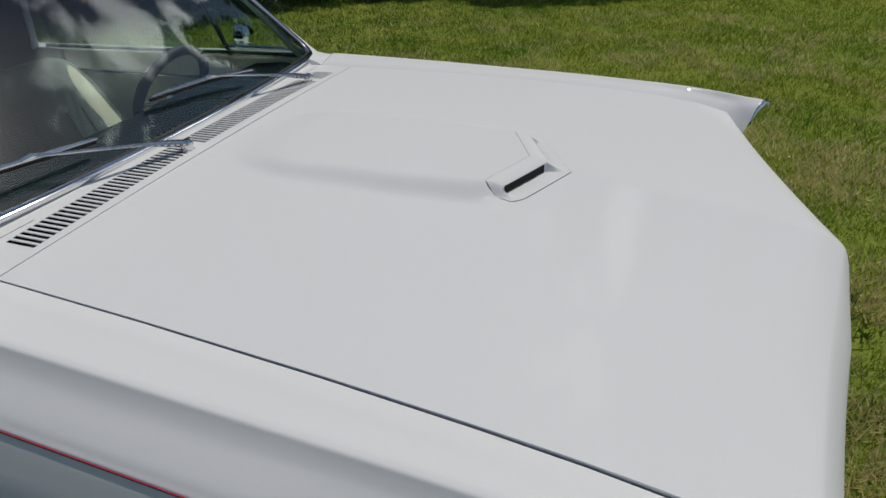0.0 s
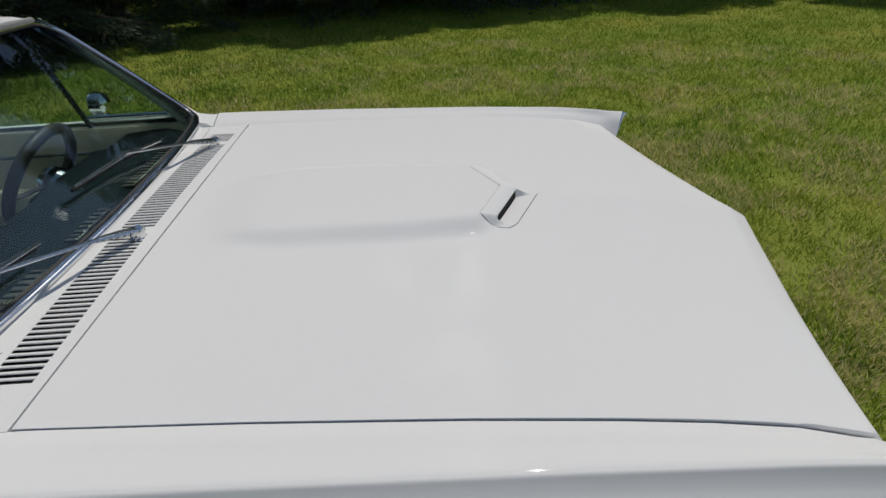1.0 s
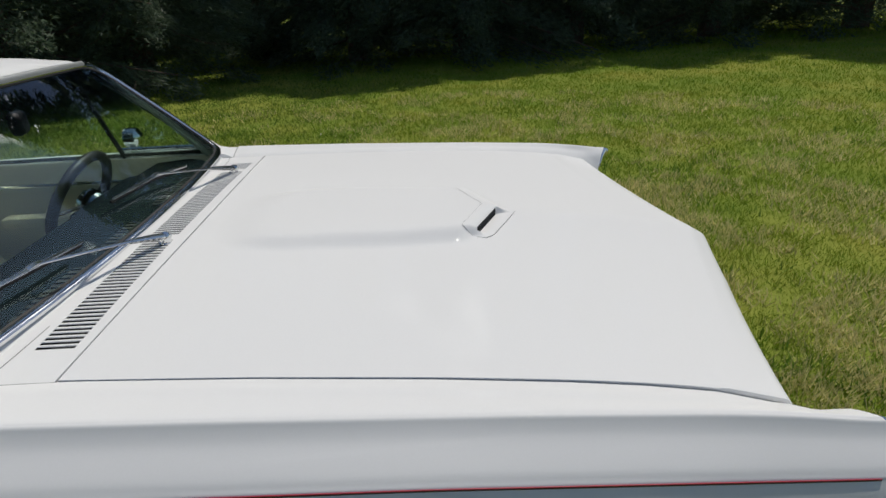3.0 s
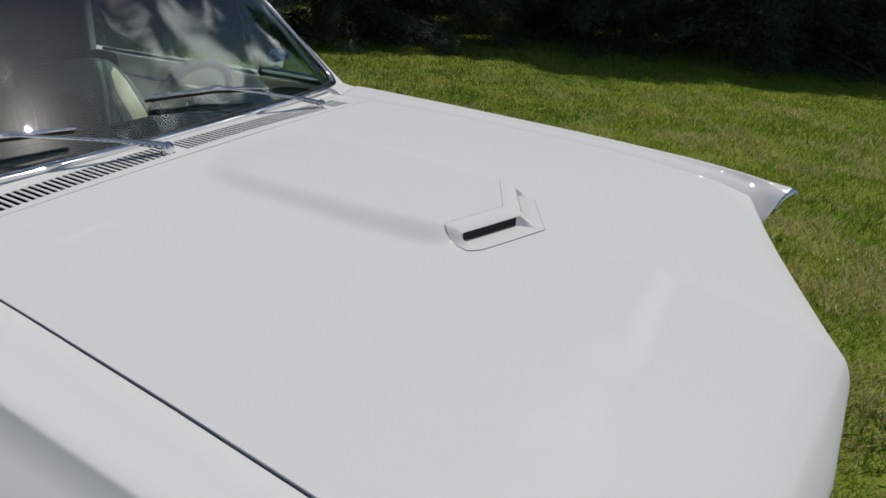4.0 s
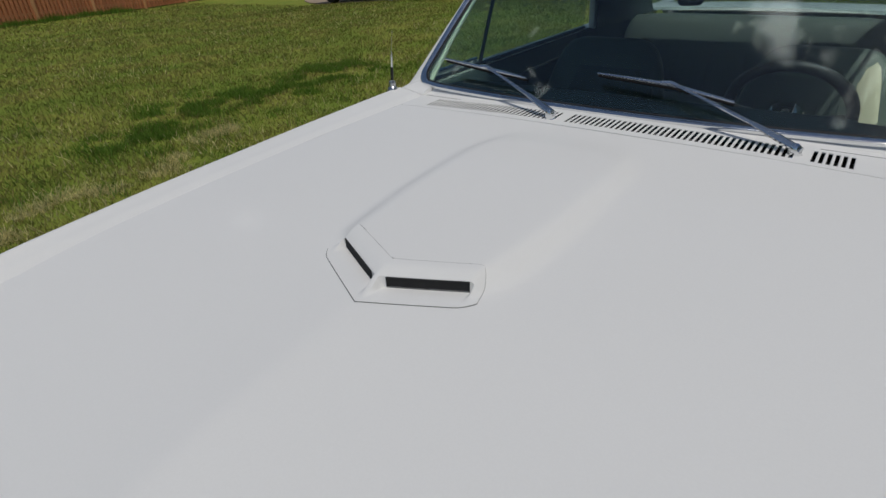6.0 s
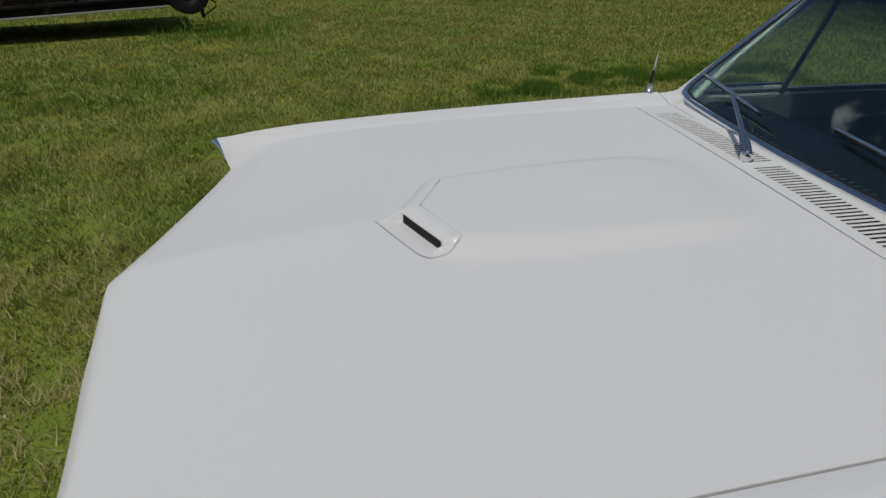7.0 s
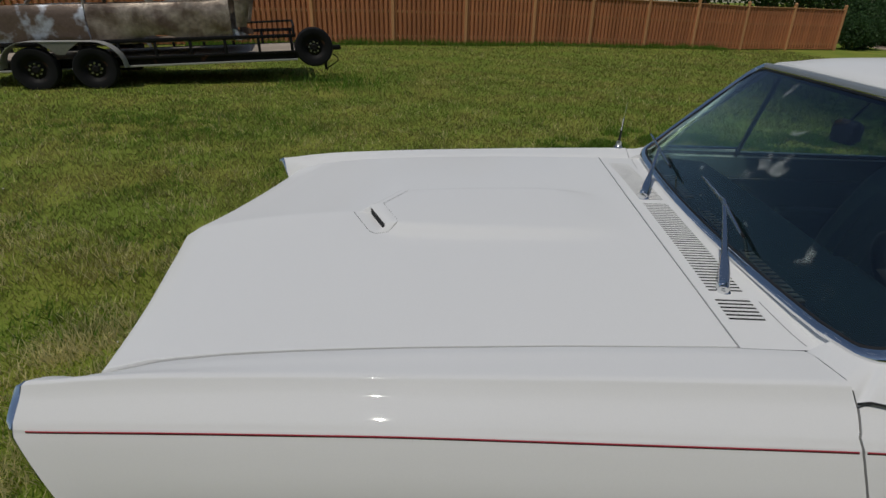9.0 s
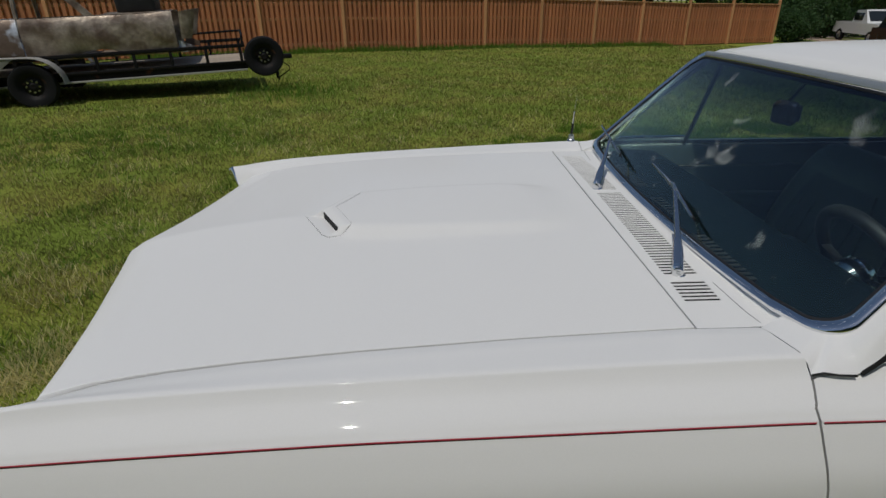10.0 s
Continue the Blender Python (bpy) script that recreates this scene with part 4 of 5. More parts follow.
off_car = lambda x, y: ~((np.abs(x) < 0.8) & (y < 1.35) & (y > -3.0))
on_lawn = lambda x, y: (y > -12.4) & (y > -12.4 - 0.35 * (x - 10) * np.clip((x - 15) / 6, 0, 1))
x, y, r = scatter(1150000, 2.7, 27.0)
ok = off_car(x, y) & on_lawn(x, y) & (x > -17) & (x < 24)
x, y, r = x[ok], y[ok], r[ok]
tall, wide = (0.030 + 0.0010 * r) * (0.45 + 0.65 * clumped(x, y, 0.22) + 0.55 * clumped(y, -x, 0.05)), 0.0032 * (1 + r / 3.2)
dry = rng.uniform(-0.5, 0.5, len(x)) * 2.0 + 0.6 < x      # the lawn is drier on the trailer's side
# darker green blades behind the car, more of them towards -y
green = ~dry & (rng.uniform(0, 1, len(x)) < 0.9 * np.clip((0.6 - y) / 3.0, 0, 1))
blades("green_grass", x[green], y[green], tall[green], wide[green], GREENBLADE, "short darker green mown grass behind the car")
turf = ~dry & ~green
blades("grass", x[turf], y[turf], tall[turf], wide[turf], BLADE, "short mown grass, green with dry straw patches")
blades("dry_lawn_grass", x[dry], y[dry], tall[dry], wide[dry], DRYBLADE, "short olive-green grass, drier, towards the trailer and fence")
x, y, r = scatter(420000, 1.9, 7.0)
ok = off_car(x, y) & (rng.uniform(0, 1, len(x)) < (1.5 * clumped(x, y, 0.30) * (0.4 + 1.2 * clumped(y, -x, 0.09)) - 0.52 + 0.22 * np.exp(-((x + 0.5) ** 2 + (y - 3.0) ** 2) / 4.0)) * np.clip(1.15 - 0.45 * x, 0.15, 1.0) * (0.35 + 0.65 * np.clip((y + 1.5) / 3, 0, 1)))
x, y, r = x[ok], y[ok], r[ok]
fx, fy, fr = scatter(90000, 6.0, 24.0)
ok = (fx > 2.0) & on_lawn(fx, fy) & (fr > 3.0) & (fx < 17.0 + 0.4 * (3.4 - fy)) & (rng.uniform(0, 1, len(fx)) < 0.7 * clumped(fx, fy, 0.8) - 0.15)
x, y, r = np.concatenate([x, fx[ok]]), np.concatenate([y, fy[ok]]), np.concatenate([r, fr[ok]])
blades("dry_grass", x, y, 0.056, 0.0056 * (1 + r / 5.0), STRAW, "tufts of dry straw-coloured grass near the car")

# lush tufts and a bleached streak beside the car
n = 42000
v = rng.uniform(-1, 1, n)
y = -2.2 + 1.9 * v + rng.normal(0, 0.15, n)
x = 4.95 - 0.28 * v * v + 0.22 * np.sin(3.0 * y) + rng.normal(0, 0.34, n)
ok = rng.uniform(0, 1, n) < np.clip(2.2 * clumped(x, y, 0.16) - 0.85, 0, 0.55)
wx, wy = rng.normal(5.1, 0.55, 9000), rng.normal(4.4, 1.0, 9000)
keep = rng.uniform(0, 1, 9000) < np.clip(2.6 * clumped(wx, wy, 0.16) - 0.9, 0, 0.7)
tx, ty, tr = scatter(150000, 3.0, 12.0)
inn = off_car(tx, ty) & (rng.uniform(0, 1, len(tx)) < np.clip(5.0 * clumped(tx, ty, 0.35) * clumped(ty, -tx, 0.13) - 1.75, 0, 1))
x, y = np.concatenate([x[ok], wx[keep], tx[inn]]), np.concatenate([y[ok], wy[keep], ty[inn]])
blades("lush_grass", x, y, 0.056, 0.011, LUSH, "lush dark green tufts in the lawn beside the car")
y = rng.uniform(-1.4, 1.2, 9000)
x = 3.60 - 0.28 * y + 0.10 * np.sin(4.0 * y) + rng.normal(0, 0.12, 9000)
ok = rng.uniform(0, 1, 9000) < np.clip(2.4 * clumped(x, y, 0.15) - 0.8, 0, 1)
spot_x, spot_y = [x[ok]], [y[ok]]
for cx, cy, sx, sy, n in ((-2.05, 1.95, 0.20, 0.15, 900), (0.22, 2.62, 0.34, 0.16, 1300)):      # worn spots before the nose
    spot_x.append(cx + rng.normal(0, sx, n))
    spot_y.append(cy + rng.normal(0, sy, n))
x, y = np.concatenate(spot_x), np.concatenate(spot_y)
blades("bleached_grass", x, y, 0.040, 0.009, STRAW, "bleached patches of dry grass beside the car")
# taller growth left standing along the fence and under the trailer
n = 9000
y = rng.uniform(-9.5, 9.0, n)
x = 17.5 + 0.4 * (3.4 - y) - 0.12 - np.abs(rng.normal(0, 0.14, n))
tx, ty = rng.normal(8.9, 0.6, 500), rng.normal(3.2, 0.5, 500)
x, y = np.concatenate([x, tx]), np.concatenate([y, ty])
blades("tall_grass", x, y, 0.11 + 0.10 * clumped(x, y, 0.3), 0.020, LUSH, "longer uncut grass along the fence and trailer")

rows = []
for k in range(14):
    row = []
    for i in range(49):
        x = 9.5 + i * 1.2
        y = -12.7 - 0.35 * (x - 10) * step(14, 22, x) - 0.15 * math.sin(0.7 * x) - k * 1.0
        row.append((x, y, float(lawn_z(x, y)) + 0.03))
    rows.append(row)
drive = part("driveway", sheet(rows, thick=0.06), GRAVEL, None)
tagged(drive, "pale tan gravel driveway behind the lawn", "driveway", kind="structure")

# ---------------------------------------------------------------- trees
BARK = material("bark", (0.13, 0.095, 0.07), rough=0.9, vary=0.35, scale=4, fine=40, bump=0.8, stretch=(1, 1, 0.25))
NEEDLE = material("spruce_needles", (0.120, 0.170, 0.112), rough=0.5, vary=0.25, scale=1.2, fine=20, island=0.35, spec=0.35, through_light=0.6)
LEAF = material("leaves", (0.055, 0.105, 0.025), rough=0.55, vary=0.25, scale=0.8, fine=12, island=0.45, spec=0.3, through_light=0.35)
DARKLEAF = material("shrub_leaves", (0.045, 0.095, 0.028), rough=0.6, vary=0.25, scale=0.8, fine=12, island=0.45, spec=0.3, through_light=0.35)


def flakes(centres, ways, length, width, corners=4):
    """Small pointed leaf faces, one triangle pair each (needle sprays: one triangle), as (verts, faces)."""
    n = len(centres)
    side = np.cross(ways, rng.normal(size=(n, 3)))
    side /= np.linalg.norm(side, axis=1, keepdims=True) + 1e-9
    L, W = (length * rng.uniform(0.6, 1.3, n))[:, None], (width * rng.uniform(0.6, 1.3, n))[:, None]
    v = np.empty((n, 4, 3))
    v[:, 0], v[:, 1] = centres - ways * L / 2, centres + side * W / 2
    v[:, 2], v[:, 3] = centres + ways * L / 2, centres - side * W / 2
    if corners == 3:
        v = np.stack([v[:, 1], v[:, 2], v[:, 3] - ways * L * 0.4], 1)
        return v.reshape(-1, 3), np.arange(3 * n).reshape(-1, 3)
    return v.reshape(-1, 3), np.arange(4 * n).reshape(-1, 4)


def leaf_mesh(name, v, f, mat, parent):
    me = bpy.data.meshes.new(name)
    me.vertices.add(len(v))
    me.loops.add(f.size)
    me.polygons.add(len(f))
    me.vertices.foreach_set("co", np.ascontiguousarray(v, dtype=np.float64).ravel())
    me.loops.foreach_set("vertex_index", f.astype(np.int32).ravel())
    me.polygons.foreach_set("loop_start", np.arange(0, f.size, f.shape[1], dtype=np.int32))
    me.update()
    me.materials.append(mat)
    ob = new(name, me)
    ob.parent = parent
    return ob


def spruce(h, r, skirt_z, fine=True):
    tree = thing("spruce_tree", (0, 0, 0), "tall dark green spruce standing in a row beside the lawn", "tree", "row of spruces")
    part("trunk", tube([(0, 0, -0.1), (0.03, 0.02, h * 0.3), (0, 0.03, h * 0.65), (0, 0, h * 0.98)], [0.20, 0.15, 0.08, 0.01], 9), BARK, tree)
    cs, ws, size = [], [], []
    z = skirt_z
    limbs = bmesh.new()
    while z < h * 0.98:
        reach = r * (1 - (z - skirt_z) / (h - skirt_z)) ** 0.75 + 0.12
        for k in range(9):
            a = rng.uniform(0, 2 * np.pi)
            out = reach * rng.uniform(0.65, 1.15)
            way = np.array([math.cos(a), math.sin(a), 0.0])
            droop = rng.uniform(0.18, 0.42)
            if k < 3:
                tube([(0, 0, z), tuple(way * out * 0.5 + np.array([0, 0, z - droop * out * 0.4])), tuple(way * out * 0.9 + np.array([0, 0, z - droop * out * 0.7]))], [0.03, 0.02, 0.006], 4, bm=limbs)
            low = fine and z < 3.4      # fine sprays below, where the eye meets them; coarser above
            m = int((80 + 240 * out) if low else (10 + 28 * out))
            t = rng.uniform(0.12, 1.0, m) ** 0.8
            wid = 0.30 * out * (1.05 - t) + 0.05
            p = way * (t * out)[:, None]
            perp = np.array([-way[1], way[0], 0])
            p = p + perp * (rng.normal(size=m) * wid * 0.7)[:, None]
            p[:, 2] += z - droop * out * t + rng.normal(size=m) * 0.07
            d = way + perp * rng.normal(size=(m, 1)) * 0.7
            d = d + np.array([0, 0, 1]) * rng.uniform(-0.9, 0.1, (m, 1))
            cs.append(p)
            ws.append(d / np.linalg.norm(d, axis=1, keepdims=True))
            size.append(np.full(m, 0.42 if low else 1.35))
        z += rng.uniform(0.20, 0.34)
    tagged(part("branchwork", limbs, BARK, tree), kind="stuff")
    size = np.concatenate(size)
    v, f = flakes(np.concatenate(cs), np.concatenate(ws), 0.29 * size, 0.062 * size, 3)
    leaf_mesh("crown", v, f, NEEDLE, tree)
    return tree


def shrub(name, w, h, n, mat, label, group="", trunk=0.0, leaf=(0.11, 0.07), category="shrub"):
    """Leaves in clumps round a few stems, with gaps; trunk: clear height below the crown."""
    tree = thing(name, (0, 0, 0), label, category, group)
    bm = bmesh.new()
    if trunk:
        tube([(0, 0, -0.1), (0.04, 0.02, trunk), (0.0, 0.06, trunk + h * 0.5)], [0.16, 0.12, 0.04], 8, bm=bm)
    clumps = []
    for k in range(46):
        d = rng.normal(size=3)
        d /= np.linalg.norm(d)
        c = d * np.array([w / 2, w / 2, h / 2]) * rng.uniform(0.35, 0.95)
        c[2] = max(c[2] + trunk + h / 2, 0.12)
        clumps.append((c, rng.uniform(0.10, 0.22) * (w + h) / 2))
        if k % 4 == 0:
            tube([(0, 0, trunk * 0.8), tuple(c * np.array([0.5, 0.5, 0.7])), tuple(c)], [0.05, 0.03, 0.01], 4, bm=bm)
    part("stem", bm, BARK, tree)
    per = n // 46
    cs = np.concatenate([c + rng.normal(size=(per, 3)) * s * 0.55 for c, s in clumps])
    cs[:, 2] = np.maximum(cs[:, 2], 0.03)
    ws = rng.normal(size=cs.shape)
    v, f = flakes(cs, ws / np.linalg.norm(ws, axis=1, keepdims=True), *leaf)
    leaf_mesh("crown", v, f, mat, tree)
    return tree


# small flowers in the lawn
FLOWER = material("flower_petals", (0.78, 0.70, 0.30), rough=0.7, vary=0.2, scale=0.5, second=(0.82, 0.80, 0.72), split=(0.48, 0.52), spec=0.2)
x, y, r = scatter(700, 3.5, 13.0)
ok = off_car(x, y) & (rng.uniform(0, 1, len(x)) < 1.6 * clumped(x, y, 0.7) - 0.25)
x, y = x[ok], y[ok]
ways = rng.normal(size=(len(x), 3)) * np.array([1, 1, 0.25])
v, f = flakes(np.stack([x, y, lawn_z(x, y) + rng.uniform(0.035, 0.055, len(x))], 1), ways / np.linalg.norm(ways, axis=1, keepdims=True), 0.014, 0.013)
tagged(leaf_mesh("lawn_flowers", v, f, FLOWER, None), "tiny yellow and white flowers dotted over the lawn", "flowers", kind="stuff")

kinds = [spruce(8.6, 2.3, 0.55), spruce(7.6, 2.0, 1.2), spruce(9.4, 2.5, 0.45), spruce(8.8, 2.8, 0.25, False)]
spots = [(-12.5, 7.4, 0, 1.30), (-12.6, 4.2, 2, 1.2), (-11.9, 1.5, 0, 1.35), (-11.6, -0.9, 2, 1.10), (-13.7, -3.43, 1, 1.25), (-9.6, -4.7, 0, 1.05), (-8.0, -6.0, 2, 1.15), (-7.3, -8.9, 0, 1.25),
         (-6.7, -12.0, 2, 1.15), (-5.0, -17.4, 3, 1.3), (-12.6, 11.0, 0, 1.5), (-12.6, 15.0, 2, 1.25), (-24.0, -4.6, 3, 1.1), (-23.0, 3.3, 3, 1.1), (-24.0, 11.5, 3, 1.1), (-22.6, -10.0, 3, 1.1),
         (-21.0, -17.0, 3, 1.1), (-25.0, -0.5, 3, 1.0), (-25.0, 7.5, 3, 1.2), (-17.6, 2.6, 3, 1.05), (-17.2, -0.6, 3, 1.0), (-16.6, -6.4, 3, 1.1), (-17.6, 6.2, 3, 1.0), (-15.2, -13.6, 3, 1.1), (-18.0, 9.2, 3, 1.0), (-16.0, -10.5, 3, 1.1)]
used = set()
for x, y, k, s in spots:
    m = pose(x, y, 0, 0, 0, (x * 37 + y * 91) % 360)
    ob = kinds[k]
    if k in used:
        ob = copy_thing(kinds[k], m)
    else:
        used.add(k)
        ob.matrix_basis = m
    ob.scale = (s, s, s)

# green growth behind the fence and along the drive
wood = shrub("broadleaf_tree", 5.2, 4.6, 9200, LEAF, "leafy green tree rising behind the wooden fence", "trees behind the fence", trunk=1.4, leaf=(0.22, 0.14), category="tree")
wood.matrix_basis = pose(22, 7, 0)
for x, y, s in ((23.5, 2.0, 1.1), (26.5, -5.5, 1.0), (28.5, -10.5, 1.0), (31.0, -15.0, 0.9), (36, -19, 1.1), (41, -24.5, 1.2), (21, 12, 1.1), (19, 17, 1.2), (46, -32, 1.3), (39, -31.5, 1.2), (32, -34, 1.1), (24, -33, 1.0), (42, -15, 1.2)):
    copy_thing(wood, pose(x, y, float(lawn_z(x, y)), 0, 0, x * 50 + y * 20)).scale = (s, s, s)
bush = shrub("shrub", 1.5, 1.5, 6000, DARKLEAF, "rounded dark green shrub beside the driveway", "shrubs by the drive")
bush.matrix_basis = pose(10.1, -12.6, float(lawn_z(10.1, -12.6)))
for x, y, s in ((7.9, -12.4, 1.0), (8.8, -12.6, 0.8), (25.6, -16.2, 0.9), (26.2, -17.2, 0.9), (31.5, -19.6, 1.6), (34.5, -22.5, 1.7), (29.5, -28.2, 1.5), (37, -25.5, 1.8), (22.0, -27.5, 1.5), (26, -29.5, 1.6), (17, -24.5, 1.5), (12, -24, 1.5), (7, -23.5, 1.5), (2, -22.5, 1.5), (48, -34, 2.3), (50, -37.5, 2.4), (52, -41, 2.5), (46.5, -31, 2.2), (53, -45, 2.4)):
    copy_thing(bush, pose(x, y, float(lawn_z(x, y)), 0, 0, x * 70 + y * 30)).scale = (s, s, s)
# low growth under the spruces
low = shrub("undergrowth", 1.8, 1.0, 3000, DARKLEAF, "low dark undergrowth beneath the spruces", "undergrowth")
low.matrix_basis = pose(-12.8, -3.4, 0)
for x, y, s in ((-13.6, 1.9, 0.6), (-14.3, 5.4, 0.7), (-14.2, 9.0, 0.6), (-15.5, -0.5, 0.7), (-16, 7, 0.8), (-16, -5, 0.8)):
    copy_thing(low, pose(x, y, 0, 0, 0, x * 70 + y * 30)).scale = (s, s, s)

# ---------------------------------------------------------------- wooden fence
CEDAR = material("stained_cedar", (0.54, 0.200, 0.085), rough=0.75, vary=0.2, scale=2.5, fine=30, pieces=0.14, bump=0.3, stretch=(4, 4, 0.5))
POSTWOOD = material("post_wood", (0.54, 0.265, 0.115), rough=0.75, vary=0.2, scale=3, fine=30, pieces=0.1, bump=0.3, stretch=(4, 4, 0.5))
FENCE_H = 1.66
fence = thing("wooden_fence", (17.5, 3.4, 0), "tall reddish stained wooden board fence with square posts", "fence", kind="structure")


def fence_x(y):
    return 17.5 + 0.4 * (3.4 - y)


post_y = [13.2, 10.7, 8.2, 5.68, 3.29, 0.94, -1.44, -3.6, -5.86, -7.99, -10.27, -12.56, -15.2]
board = box(0.092, 0.02, FENCE_H - 0.09, (0, 0, FENCE_H / 2 - 0.005))
board_me = bpy.data.meshes.new("fence_board")
board.to_mesh(board_me)
board.free()
board_me.materials.append(CEDAR)
backb = box(0.128, 0.02, FENCE_H - 0.09, (0, 0, FENCE_H / 2 - 0.005))
back_me = bpy.data.meshes.new("back_board")
backb.to_mesh(back_me)
backb.free()
back_me.materials.append(CEDAR)
postb = box(0.10, 0.10, FENCE_H + 0.12, (0, 0, FENCE_H / 2 + 0.04), 0.008)
lathe([(0.075, 0.0), (0.075, 0.02), (0.03, 0.07), (0, 0.08)], 4, Matrix.Translation((0, 0, FENCE_H + 0.10)) @ Matrix.Rotation(radians(45), 4, "Z"), bm=postb)
post_me = bpy.data.meshes.new("fence_post")
postb.to_mesh(post_me)
postb.free()
post_me.materials.append(POSTWOOD)
inv = fence.matrix_basis.inverted()


def fence_piece(name, me, m):
    ob = new(name, me)
    ob.parent = fence
    ob.matrix_basis = inv @ m
    return ob


for a, b in zip(post_y, post_y[1:] + [None]):
    pa = Vector((fence_x(a), a, lawn_z(fence_x(a), a)))
    fence_piece("fence_post", post_me, Matrix.Translation(pa))
    if b is None:
        break
    pb = Vector((fence_x(b), b, lawn_z(fence_x(b), b)))
    way = (pb - pa)
    ln = way.length
    ang = math.degrees(math.atan2(way.y, way.x))
    n = max(6, int(round(ln / 0.155)))
    for k in range(n):
        p = pa.lerp(pb, (k + 0.5) / n)
        fence_piece("fence_board", board_me, pose(p.x, p.y, p.z, 0, 0, ang))
        q = pa.lerp(pb, (k + 1.0) / n)
        if k < n - 1:
            fence_piece("fence_board", back_me, pose(q.x + 0.062, q.y, q.z, 0, 0, ang))
    mid = pa.lerp(pb, 0.5)
    dip = math.degrees(math.atan2(pb.z - pa.z, math.hypot(way.x, way.y)))
    for z, d, w in ((0.25, 0.03, 0.030), (1.0, 0.03, 0.030), (FENCE_H - 0.22, 0.03, 0.030), (FENCE_H - 0.03, 0.05, 0.14)):
        ob = part("fence_rail", box(ln - 0.1, w, 0.085 if w < 0.1 else 0.04, (0, 0, 0), 0.005), POSTWOOD, fence)
        ob.matrix_basis = inv @ pose(mid.x + 0.031, mid.y, mid.z + z, 0, 0, ang) @ pose(0, 0, 0, 0, -dip, 0)

# ---------------------------------------------------------------- trailer with an old car shell on it
IRON = material("black_painted_iron", (0.010, 0.009, 0.009), rough=0.6, spec=0.2, vary=0.3, scale=5, fine=60, second=(0.08, 0.035, 0.02), split=(0.62, 0.74))
GALV = material("dull_fender_steel", (0.52, 0.51, 0.48), rough=0.5, metal=0.35, vary=0.2, scale=4, fine=40)
DECK = material("weathered_deck_boards", (0.46, 0.38, 0.30), rough=0.9, vary=0.25, scale=3, fine=30, pieces=0.15, bump=0.3, stretch=(1, 6, 1))
SHELL = material("bare_rusty_steel", (0.165, 0.115, 0.085), rough=0.42, metal=0.3, vary=0.3, scale=2.0, fine=24, second=(0.56, 0.59, 0.65), split=(0.47, 0.54), bump=0.3)
RUSTY = material("brown_rusty_steel", (0.155, 0.108, 0.078), rough=0.38, metal=0.3, vary=0.5, scale=3.6, fine=15, second=(0.42, 0.35, 0.28), split=(0.36, 0.66), bump=0.7)

# local axes: x along the trailer towards its hitch, y to its far side
ang = math.degrees(math.atan2(3.4 - 8.0, 8.95 - 7.45))
trailer = thing("flat_trailer", (7.60, 7.38, -0.025), "black tandem-axle flat trailer with side rails and a spare wheel", "trailer", turn=ang)
tp = Matrix.Rotation(radians(-1.6), 4, "Y")


def tpart(name, bm, mat, label="", own=None, smooth=35.0):
    bmesh.ops.transform(bm, matrix=tp, verts=bm.verts)
    return part(name, bm, mat, own or trailer, label, smooth)


WID = 1.95
for x in (-0.44, 0.44):
    for y in (0.0, WID + 0.3):
        whl = wheel(trailer, (0, 0, 0), 0.345, 0.20, IRON, nuts=8, nut=0.05)
        whl.matrix_basis = pose(x, y, 0.345, 0, 0, -90)
for y in (0.02, WID + 0.28):
    # rounded twin fender
    prof = []
    for k in range(7):
        a = radians(180 - 15 * k)
        prof.append((-0.47 + 0.44 * math.cos(a), 0.36 + 0.42 * math.sin(a)))
    prof += [(-0.2, 0.78), (0.2, 0.78)]
    for k in range(7):
        a = radians(90 - 15 * k)
        prof.append((0.47 + 0.44 * math.cos(a), 0.36 + 0.42 * math.sin(a)))
    part("fender", sheet([[(x, y - 0.14, z) for x, z in prof], [(x, y + 0.14, z) for x, z in prof]], thick=0.006), GALV, trailer, "pale rounded steel fender", 40)
    bm = bmesh.new()
    pts = [(-0.30, 0.775), (0.30, 0.775), (0.14, 0.66), (0.06, 0.58), (-0.06, 0.58), (-0.14, 0.66)]
    fa = bm.faces.new([bm.verts.new((x, y - 0.13, z)) for x, z in pts])
    bmesh.ops.solidify(bm, geom=[fa], thickness=0.006)
    part("fender_web", bm, GALV, trailer, "", 0)
Y0, Y1 = 0.24, WID + 0.04
for y in (Y0, Y1):
    inward = 0.04 if y == Y0 else -0.04
    tpart("side_frame", box(5.4, 0.05, 0.15, (1.05, y + inward, 0.39), 0.006), IRON)
    tpart("upper_channel", box(5.4, 0.06, 0.045, (1.05, y, 0.452), 0.005), IRON)
    tpart("lower_channel", box(5.4, 0.06, 0.030, (1.05, y, 0.318), 0.005), GALV, "worn steel channel along the foot of the frame")
    tpart("side_rail", box(5.4, 0.05, 0.06, (1.05, y, 0.73), 0.006), IRON)
    for k in range(10):
        tpart("rail_post", box(0.05, 0.04, 0.30, (-1.5 + k * 0.575, y, 0.58), 0.004), IRON)
tpart("front_rail", box(0.05, WID - 0.2, 0.05, (3.74, (Y0 + Y1) / 2, 0.73), 0.006), IRON)
tpart("front_frame", box(0.08, WID - 0.2, 0.13, (3.74, (Y0 + Y1) / 2, 0.40), 0.006), IRON)
tpart("high_rail", tube([(2.6, Y1, 0.73), (2.6, Y1, 0.88), (3.74, Y1, 0.90), (3.74, Y1, 0.73)], 0.022, 6), IRON)
